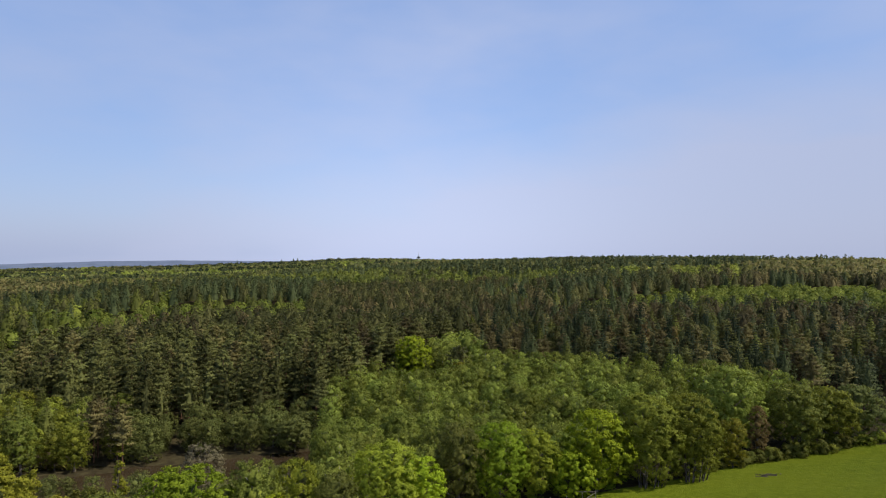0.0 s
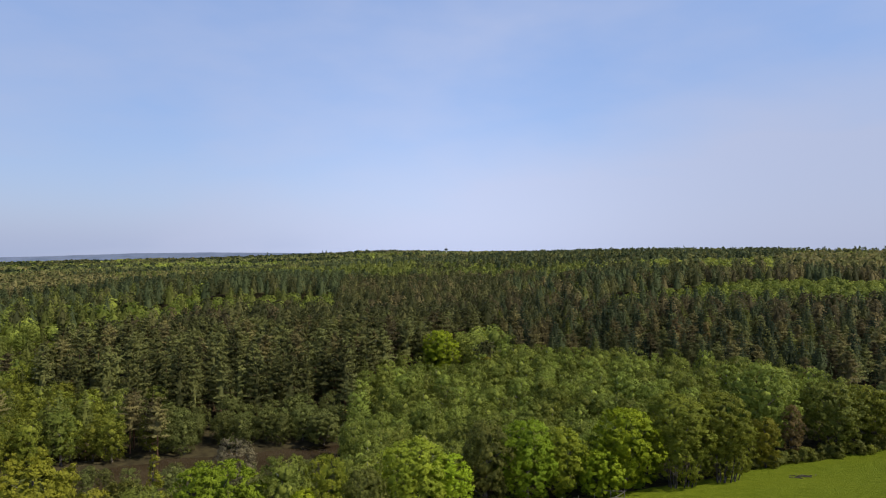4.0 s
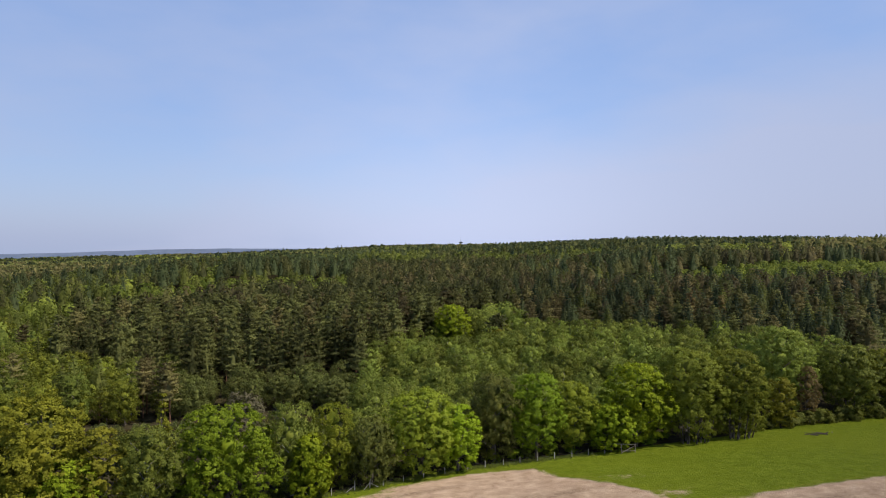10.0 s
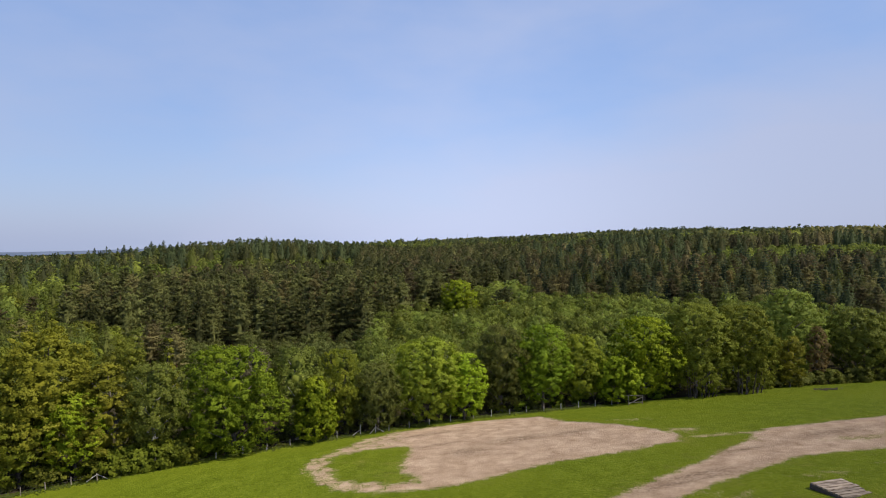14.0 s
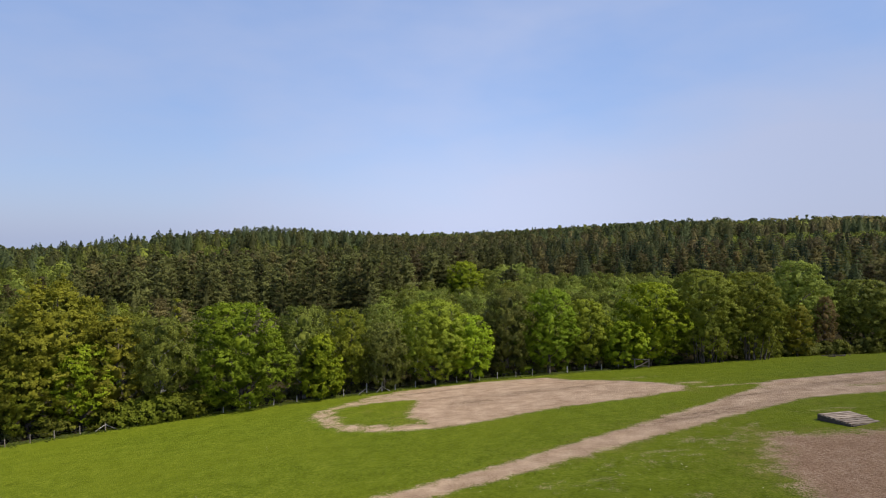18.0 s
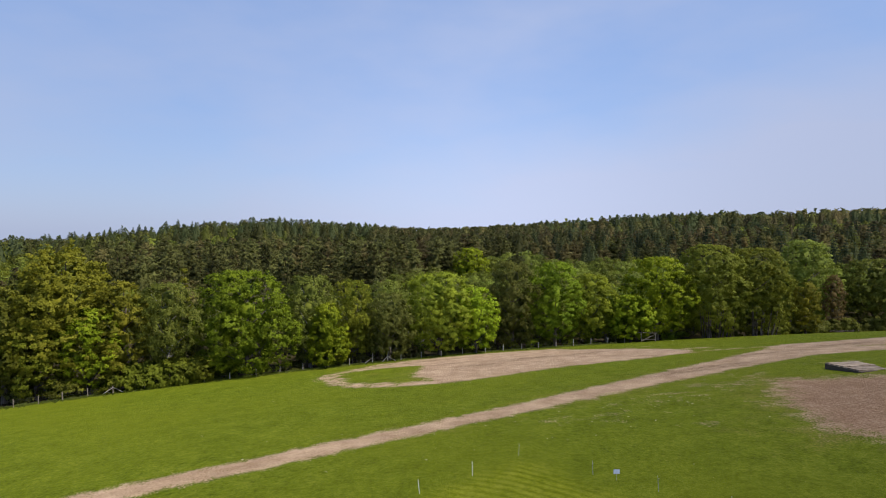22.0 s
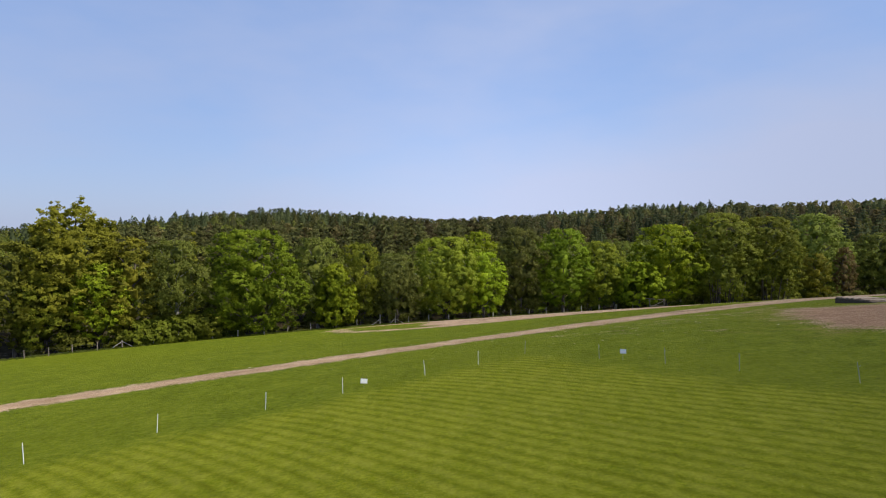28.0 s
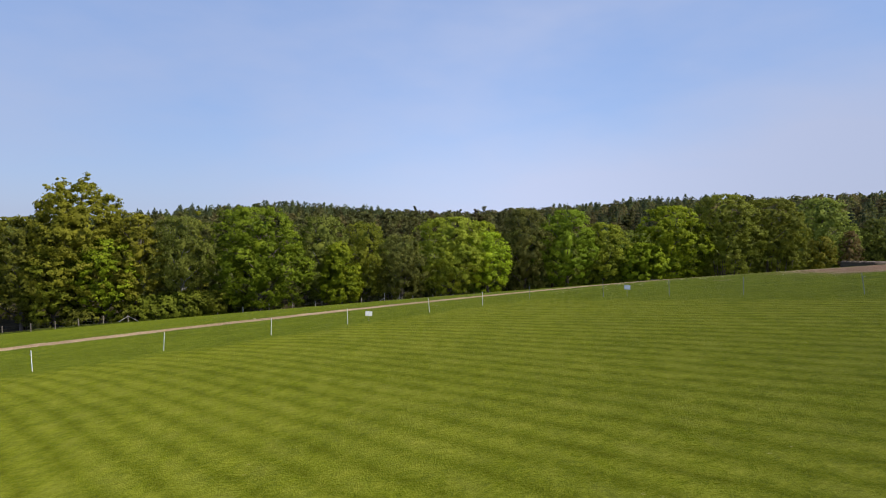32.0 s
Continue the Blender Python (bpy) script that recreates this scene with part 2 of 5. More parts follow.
def land(x, y):
    """Height of the ground: a field that rolls down to the fence, then the wooded valley and its far slopes."""
    x, y = np.asarray(x, dtype=float), np.asarray(y, dtype=float)
    a, b = np.clip(x, -90, 130) / 50, np.clip(y, -20, 160) / 50
    field = 1.763 + 4.746 * a - 0.343 * b - 0.417 * a * a - 0.635 * a * b - 1.245 * b * b
    t = eased(np.clip((y - fence_y(np.clip(x, -120, 140)) - 3) / 32, 0, 1))
    west = -x / np.maximum(y, 100)
    fall = np.clip((y - 300) / 120, 0, 1) * (3 * np.clip((west - 0.06) / 0.1, 0, 1) + 5 * np.clip((west - 0.4) / 0.2, 0, 1))
    fall = fall + 13 * np.clip((y - 700) / 1500, 0, 1) * np.clip((west - 0.2) / 0.3, 0, 1)
    return field * (1 - t) + (valley(x, np.maximum(y, 141)) - fall) * t


def z_at(x, y):
    return float(land(np.array([x]), np.array([y]))[0])

# ---- materials ----


def leaf_material(name, dark, light, through_leaf=0.38, patch=0.35, rough=0.6, spray=0.34, single=0.35):
    """Foliage: each spray its own shade, with drifts over the crown and a shift from tree to tree."""
    m, nt, b = material(name, rough)
    b.inputs["Specular IOR Level"].default_value = 0.08
    b.inputs["Diffuse Roughness"].default_value = 0.2
    isle = node(nt, "ShaderNodeNewGeometry").outputs["Random Per Island"]
    tree = node(nt, "ShaderNodeObjectInfo").outputs["Random"]
    where = node(nt, "ShaderNodeNewGeometry").outputs["Position"]
    drift = node(nt, "ShaderNodeTexNoise", Vector=where, Scale=patch, Detail=2.0).outputs[0]
    f = calc(nt, "ADD", calc(nt, "MULTIPLY", isle, spray), calc(nt, "MULTIPLY", drift, 1.05 - spray))
    tone = nt.nodes.new("ShaderNodeAttribute")
    tone.attribute_name = "tone"
    f = calc(nt, "ADD", f, tone.outputs["Fac"])
    f = calc(nt, "ADD", f, calc(nt, "MULTIPLY", calc(nt, "SUBTRACT", tree, 0.5), single), True)
    c = ramp(nt, f, [(0.22, dark), (0.85, light)])
    hue = node(nt, "ShaderNodeHueSaturation", Color=c, Value=1.0)
    nt.links.new(calc(nt, "ADD", 0.485, calc(nt, "MULTIPLY", tree, 0.03)), hue.inputs["Hue"])
    nt.links.new(hue.outputs[0], b.inputs["Base Color"])
    lit = node(nt, "ShaderNodeBsdfTranslucent", Color=hue.outputs[0])
    mix = nt.nodes.new("ShaderNodeMixShader")
    mix.inputs[0].default_value = through_leaf
    nt.links.new(b.outputs[0], mix.inputs[1])
    nt.links.new(lit.outputs[0], mix.inputs[2])
    nt.links.new(mix.outputs[0], nt.nodes["Material Output"].inputs[0])
    return m


def bark_material(name, dark, light, scale=3.0):
    m, nt, b = material(name, 0.9)
    where = node(nt, "ShaderNodeTexCoord").outputs["Object"]
    flat = node(nt, "ShaderNodeMapping", Vector=where, Scale=(1, 1, 0.35)).outputs[0]
    n = node(nt, "ShaderNodeTexNoise", Vector=flat, Scale=scale, Detail=6.0).outputs[0]
    nt.links.new(ramp(nt, n, [(0.38, dark), (0.62, light)]), b.inputs["Base Color"])
    relief(nt, b, n, 0.6, 0.05)
    return m


OAK = leaf_material("oak_leaves", (0.083, 0.123, 0.009), (0.285, 0.345, 0.023))
BRIGHT = leaf_material("chestnut_leaves", (0.130, 0.190, 0.009), (0.433, 0.503, 0.029))
LIME = leaf_material("lime_leaves", (0.119, 0.157, 0.015), (0.395, 0.423, 0.039))
GOLD = leaf_material("golden_leaves", (0.113, 0.120, 0.011), (0.317, 0.289, 0.031))
OLIVE = leaf_material("olive_leaves", (0.096, 0.111, 0.014), (0.304, 0.324, 0.040))
BIRCH = leaf_material("birch_leaves", (0.097, 0.124, 0.022), (0.312, 0.346, 0.058))
DARKB = leaf_material("dark_birch_leaves", (0.065, 0.077, 0.017), (0.229, 0.231, 0.048))
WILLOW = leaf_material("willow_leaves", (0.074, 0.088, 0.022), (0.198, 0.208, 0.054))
WOODLEAF = leaf_material("woodland_leaves", (0.077, 0.103, 0.015), (0.219, 0.239, 0.041))
BLOSSOM = leaf_material("hawthorn_blossom", (0.100, 0.130, 0.040), (0.360, 0.370, 0.240), 0.3)
RUST = leaf_material("copper_leaves", (0.120, 0.090, 0.030), (0.260, 0.190, 0.070), 0.4)
PALE = leaf_material("bare_twigs", (0.1, 0.085, 0.045), (0.19, 0.16, 0.09), 0.2)
PINE = leaf_material("pine_needles", (0.057, 0.065, 0.021), (0.213, 0.210, 0.063), 0.4, 0.22, spray=0.16, single=0.6)
BROWNPINE = leaf_material("brown_pine_needles", (0.076, 0.067, 0.027), (0.252, 0.211, 0.078), 0.4, 0.22, spray=0.16, single=0.6)
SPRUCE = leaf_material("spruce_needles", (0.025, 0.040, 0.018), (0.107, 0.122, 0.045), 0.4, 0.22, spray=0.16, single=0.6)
LARCH = leaf_material("larch_needles", (0.067, 0.082, 0.016), (0.206, 0.214, 0.047), 0.45, 0.22, spray=0.2, single=0.6)
SHRUB = leaf_material("shrub_leaves", (0.066, 0.078, 0.014), (0.208, 0.206, 0.038))
BARK = bark_material("grey_bark", (0.05, 0.04, 0.03), (0.17, 0.14, 0.11))
WHITEBARK = bark_material("birch_bark", (0.1, 0.09, 0.08), (0.4, 0.38, 0.34), 4.0)
PINEBARK = bark_material("pine_bark", (0.07, 0.035, 0.02), (0.21, 0.11, 0.06))


def ground_material():
    """Pasture, mown grass in swathes, worn earth and, under the trees, leaf litter."""
    m, nt, b = material("pasture", 0.85)
    where = node(nt, "ShaderNodeNewGeometry").outputs["Position"]

    def mask(name):
        n = nt.nodes.new("ShaderNodeAttribute")
        n.attribute_name = name
        return n.outputs["Fac"]

    def noise_of(scale, detail=4.0, rough=0.55):
        return node(nt, "ShaderNodeTexNoise", Vector=where, Scale=scale, Detail=detail, Roughness=rough).outputs[0]

    wide, mid, fine = noise_of(0.035, 3.0), noise_of(0.45, 5.0), noise_of(7.0, 5.0, 0.65)
    blades = noise_of(28.0, 3.0, 0.7)
    # rough pasture
    tuft = noise_of(2.3, 4.0, 0.6)
    f = calc(nt, "ADD", calc(nt, "MULTIPLY", mid, 0.16), calc(nt, "ADD", calc(nt, "MULTIPLY", calc(nt, "ADD", calc(nt, "MULTIPLY", fine, 0.55), calc(nt, "MULTIPLY", blades, 0.45)), 0.6), calc(nt, "MULTIPLY", tuft, 0.24)))
    grass = ramp(nt, f, [(0.405, (0.055, 0.078, 0.005)), (0.5, (0.117, 0.152, 0.008)), (0.6, (0.21, 0.235, 0.024))])
    grass = blend(nt, calc(nt, "MULTIPLY", calc(nt, "SUBTRACT", wide, 0.42, True), 2.2, True), grass, (0.148, 0.172, 0.01))
    # mown swathes, lighter and darker in turn, a bit ragged
    lane = mask("lane")
    wob = calc(nt, "ADD", lane, calc(nt, "MULTIPLY", calc(nt, "SUBTRACT", mid, 0.5), 0.5))
    wave = calc(nt, "ADD", calc(nt, "MULTIPLY", calc(nt, "SINE", calc(nt, "MULTIPLY", wob, 2 * math.pi)), 0.5), 0.5)
    wave = calc(nt, "POWER", wave, 0.55)
    drawn = node(nt, "ShaderNodeMapping", Vector=where, Rotation=(0, 0, 0.82), Scale=(1.7, 0.55, 1)).outputs[0]
    streak = calc(nt, "MULTIPLY", calc(nt, "SUBTRACT", node(nt, "ShaderNodeTexNoise", Vector=drawn, Scale=1.0, Detail=6.0, Roughness=0.65).outputs[0], 0.36, True), 3.0, True)
    cut = ramp(nt, f, [(0.39, (0.1, 0.128, 0.005)), (0.5, (0.178, 0.212, 0.009)), (0.61, (0.28, 0.3, 0.025))])
    cut = blend(nt, calc(nt, "MULTIPLY", calc(nt, "MULTIPLY", wave, streak), 0.38), cut, (0.29, 0.28, 0.05))
    cut = blend(nt, calc(nt, "MULTIPLY", calc(nt, "MULTIPLY", calc(nt, "SUBTRACT", 1.0, wave), calc(nt, "SUBTRACT", 1.15, streak)), 0.53), cut, (0.072, 0.082, 0.0032))
    mown = calc(nt, "MULTIPLY", calc(nt, "SUBTRACT", calc(nt, "ADD", mask("mown"), calc(nt, "MULTIPLY", calc(nt, "SUBTRACT", mid, 0.5), 0.25)), 0.3), 2.2, True)
    green = blend(nt, mown, grass, cut)
    # thin, dry, trodden grass beside the bare earth
    dry = calc(nt, "MULTIPLY", calc(nt, "SUBTRACT", calc(nt, "ADD", mask("worn"), calc(nt, "ADD", calc(nt, "MULTIPLY", calc(nt, "SUBTRACT", noise_of(0.3, 6.0, 0.65), 0.5), 1.6), calc(nt, "MULTIPLY", calc(nt, "SUBTRACT", fine, 0.5), 1.6))), 0.5), 1.3, True)
    green = blend(nt, calc(nt, "MULTIPLY", dry, 0.8), green, (0.25, 0.185, 0.06))
    # worn earth with straw in it
    e = calc(nt, "ADD", calc(nt, "MULTIPLY", fine, 0.6), calc(nt, "MULTIPLY", mid, 0.4))
    earth = ramp(nt, e, [(0.38, (0.285, 0.188, 0.116)), (0.5, (0.44, 0.306, 0.2)), (0.61, (0.57, 0.42, 0.285))])
    ruts = node(nt, "ShaderNodeTexNoise", Vector=node(nt, "ShaderNodeMapping", Vector=where, Rotation=(0, 0, -0.55), Scale=(0.2, 1.3, 1)).outputs[0], Scale=1.0, Detail=4.0).outputs[0]
    earth = blend(nt, calc(nt, "MULTIPLY", calc(nt, "SUBTRACT", ruts, 0.52, True), 0.9, True), earth, (0.23, 0.15, 0.095))
    earth = blend(nt, calc(nt, "MULTIPLY", calc(nt, "SUBTRACT", noise_of(1.1, 5.0, 0.65), 0.55, True), 2.2, True), earth, (0.56, 0.42, 0.285))
    earth = blend(nt, calc(nt, "MULTIPLY", mask("clod"), calc(nt, "ADD", 0.2, calc(nt, "MULTIPLY", calc(nt, "SUBTRACT", noise_of(4.5, 4.0, 0.7), 0.35, True), 2.2, True), True)), earth, (0.19, 0.098, 0.05))
    edge = calc(nt, "ADD", calc(nt, "MULTIPLY", calc(nt, "SUBTRACT", noise_of(0.55, 7.0, 0.68), 0.5), 1.5), calc(nt, "MULTIPLY", calc(nt, "SUBTRACT", fine, 0.5), 1.5))
    earth = blend(nt, calc(nt, "MULTIPLY", mask("scuff"), calc(nt, "ADD", 0.15, calc(nt, "MULTIPLY", calc(nt, "SUBTRACT", noise_of(2.4, 5.0, 0.75), 0.42, True), 4.0, True), True)), earth, (0.13, 0.085, 0.05))
    soil = calc(nt, "MULTIPLY", calc(nt, "SUBTRACT", calc(nt, "ADD", mask("soil"), edge), 0.42), 3.2, True)
    col = blend(nt, soil, green, earth)
    litter = ramp(nt, mid, [(0.3, (0.0258, 0.0197, 0.0112)), (0.7, (0.0645, 0.0533, 0.024))])
    shade = calc(nt, "MULTIPLY", calc(nt, "SUBTRACT", calc(nt, "ADD", mask("wood"), calc(nt, "MULTIPLY", calc(nt, "SUBTRACT", mid, 0.5), 0.6)), 0.4), 5.0, True)
    col = blend(nt, shade, col, litter)
    nt.links.new(col, b.inputs["Base Color"])
    relief(nt, b, calc(nt, "ADD", blades, calc(nt, "MULTIPLY", fine, 1.4)), 0.8, 0.1)
    b.inputs["Specular IOR Level"].default_value = 0.03
    return m


GROUND = ground_material()

# ---- the ground: one sheet to the horizon ----


def inside(px, py, poly):
    """Signed distance to a polygon, positive inside."""
    q = np.array(poly, dtype=float)
    best = np.full(px.shape, 1e9)
    odd = np.zeros(px.shape, dtype=bool)
    for (x0, y0), (x1, y1) in zip(q, np.roll(q, -1, 0)):
        dx, dy = x1 - x0, y1 - y0
        t = np.clip(((px - x0) * dx + (py - y0) * dy) / (dx * dx + dy * dy), 0, 1)
        best = np.minimum(best, np.hypot(px - x0 - t * dx, py - y0 - t * dy))
        odd ^= ((y0 > py) != (y1 > py)) & (px < dx * (py - y0) / (dy + 1e-12) + x0)
    return np.where(odd, best, -best)


def along(px, py, line):
    """Distance to a line of points that each carry a half-width, less that width: positive on it."""
    best = np.full(px.shape, -1e9)
    for (x0, y0, w0), (x1, y1, w1) in zip(line, line[1:]):
        dx, dy = x1 - x0, y1 - y0
        t = np.clip(((px - x0) * dx + (py - y0) * dy) / (dx * dx + dy * dy), 0, 1)
        best = np.maximum(best, w0 + (w1 - w0) * t - np.hypot(px - x0 - t * dx, py - y0 - t * dy))
    return best


TRACK = [(-70, 22, 1.8), (-26, 41.7, 1.8), (-15, 46.8, 1.8), (-4, 52.2, 1.8), (7, 57.8, 1.8), (13, 61.4, 2.0), (20, 65.6, 2.4), (28, 70.6, 2.9), (37.3, 76.6, 3.3), (46, 82.6, 4.6), (56, 87.5, 8.3), (75, 90, 9.2), (120, 96, 8)]
PADDOCK = [(-17.6, 93), (-16.9, 98.7), (-14.2, 104), (-10.3, 111.4), (-4.5, 116.1), (1.7, 118.2), (11.6, 121.5), (23.7, 121.5), (26.3, 114.5), (34.4, 107.1), (38, 101),
           (40, 96), (38.1, 90.6), (35, 90.6), (29.7, 88), (23.8, 86.5), (19.6, 85.6), (15.5, 84), (11.3, 81.8), (8.2, 79.8), (2.4, 78.2), (-3, 77.7), (-7.2, 78.8), (-11.1, 81.2), (-13.8, 84.6)]
ISLAND = [(-13.6, 98.8), (-8.6, 102.4), (-2.2, 102.8), (-1.7, 99.8), (-2.6, 92.5), (-3.1, 86.4), (-0.4, 84.3), (-0.4, 81.6), (-3.9, 82.2), (-7.8, 84.4), (-10.5, 85.6), (-12, 90.5)]
BARE = [(34, 62.5), (44, 60.5), (62, 60), (70, 34), (34, 36), (27, 42), (28.6, 52)]
MOWN = [(-40, 12), (-16.5, 25.6), (-8.4, 31.2), (-4.9, 34.4), (2.5, 40.6), (5.4, 43), (7.2, 42), (11, 33.5), (14, 28.5), (17, 25), (26, 16), (40, 4), (20, -30), (-60, -30)]

step = 0.8
near_x, near_y = np.arange(-76, 112, step), np.arange(4, 152, step)
grow = np.cumsum(1.5 * 1.17 ** np.arange(38))
gx = np.concatenate([near_x[0] - grow[::-1], near_x, near_x[-1] + grow])
gy = np.concatenate([near_y[0] - grow[::-1], near_y, near_y[-1] + np.cumsum(1.2 * 1.1 ** np.arange(62))])
GX, GY = np.meshgrid(gx, gy)
GX, GY = GX.ravel(), GY.ravel()
GZ = land(GX, GY)
nx = len(gx)
a = (np.arange(len(gy) - 1)[:, None] * nx + np.arange(nx - 1)[None]).ravel()

# the pond lies in a hollow
POND = [(-125, 158, 6), (-95, 166, 9), (-60, 176, 11), (-30, 186, 9), (-16, 192, 6)]
POND_Z = -13.4
sink = along(GX, GY, POND)
GZ = np.where(sink > -10, np.minimum(GZ, POND_Z + np.clip(-sink * 0.35 - 0.25, -1.2, 4)), GZ)
me = mesh_of("ground", np.stack([GX, GY, GZ], 1), np.stack([a, a + 1, a + nx + 1, a + nx], 1), mat=GROUND, smooth=True)


def soft(sd, width):
    return np.clip(0.5 + sd / width, 0, 1)


soil = np.maximum(soft(along(GX, GY, TRACK), 2.2), soft(np.minimum(inside(GX, GY, PADDOCK), -inside(GX, GY, ISLAND)), 2.6))
soil = np.maximum(soil, 1.0 * soft(inside(GX, GY, BARE), 6.0))
for cx, cy, rx, ry, s in ((45, 93.5, 8, 1.8, 0.62), (42, 99, 4, 3, 0.5), (24, 59, 9, 2.2, 0.36), (33, 66, 6, 2.5, 0.36), (21, 47, 3, 1.2, 0.42), (46, 71, 5, 2, 0.42), (64, 74, 9, 4, 0.5), (38, 111, 6, 2.5, 0.38), (-3, 96, 4, 2, 0.25), (13, 52, 10, 3, 0.3), (30, 62, 9, 3, 0.42), (20, 56, 6, 1.6, 0.4), (8, 108, 14, 3, 0.2)):
    soil = np.maximum(soil, s * np.exp(-((GX - cx) / rx) ** 2 - ((GY - cy) / ry) ** 2))
for cx, cy, rx, ry, s in ((62, 85.5, 7, 1.6, 0.5), (43, 90, 6, 2.2, 0.42), (70, 88, 5, 1.5, 0.45)):
    soil = soil - s * np.exp(-((GX - cx) / rx) ** 2 - ((GY - cy) / ry) ** 2)
soil = soil * np.where(GY > 70, np.interp(GX, (-20, -8, 2), (0.62, 0.66, 1.0)), 1.0)
worn = np.maximum(0.75 * soft(along(GX, GY, TRACK) + 2.5, 11.0), 0.85 * soft(inside(GX, GY, BARE) + 4.5, 13.0))
worn = np.maximum(worn, 0.75 * soft(inside(GX, GY, PADDOCK) + 2.0, 9.0)) * np.clip((GX + 30) / 40, 0.35, 1)
wood = soft(GY - fence_y(np.clip(GX, -120, 140)) - 2.0, 4)
wood = np.maximum(wood, soft(np.abs(GX - 10) - 190, 30))
mow_in = inside(GX, GY, MOWN)
# swathes that run slantwise to the edge and bend as they meet it
lane = (0.76 * GX + 0.65 * GY + 1.5 * np.exp(-np.maximum(mow_in, 0) / 4)) / 0.8
scuff = np.zeros(GX.shape)
for cx, cy, rx, ry in ((7.3, 95.4, 3.2, 2.6), (16, 101.5, 6.5, 2.0), (25, 103.3, 4.5, 1.4), (3, 102, 5, 0.8), (44, 84, 6, 0.9), (33, 74.5, 8, 0.8), (0, 111, 9, 1.0), (30, 72, 12, 0.7), (60, 90, 8, 1.6)):
    ux, uy = (GX - cx) * 0.95 + (GY - cy) * 0.3, (GY - cy) * 0.95 - (GX - cx) * 0.3
    scuff = np.maximum(scuff, np.exp(-(ux / rx) ** 2 - (uy / ry) ** 2))
for key, val in (("scuff", scuff), ("soil", soil), ("mown", soft(mow_in - 0.6, 4.5)), ("lane", lane), ("wood", wood), ("worn", worn), ("clod", soft(inside(GX, GY, BARE), 5.0))):
    me.attributes.new(key, "FLOAT", "POINT").data.foreach_set("value", val.astype(np.float32))
tagged(new("ground", me), "green pasture with worn earth tracks and mown swathes", "ground", kind="structure")

m, nt, b = material("pond_water", 0.08)
where = node(nt, "ShaderNodeNewGeometry").outputs["Position"]
murk = node(nt, "ShaderNodeTexNoise", Vector=where, Scale=0.08, Detail=3.0).outputs[0]
nt.links.new(ramp(nt, murk, [(0.3, (0.03, 0.02, 0.011)), (0.7, (0.05, 0.036, 0.02))]), b.inputs["Base Color"])
relief(nt, b, node(nt, "ShaderNodeTexNoise", Vector=where, Scale=1.6, Detail=3.0).outputs[0], 0.05, 0.05)
pond = bmesh.new()
bmesh.ops.create_grid(pond, x_segments=30, y_segments=14, size=1, matrix=Matrix.Translation((-70, 178, POND_Z)) @ Matrix.Rotation(0.27, 4, "Z") @ Matrix.Diagonal((75, 26, 1, 1)))
ob = part("water", pond, m, None)
tagged(ob, "still brown pond water among the trees", "pond", kind="structure")
# ---- trees ----


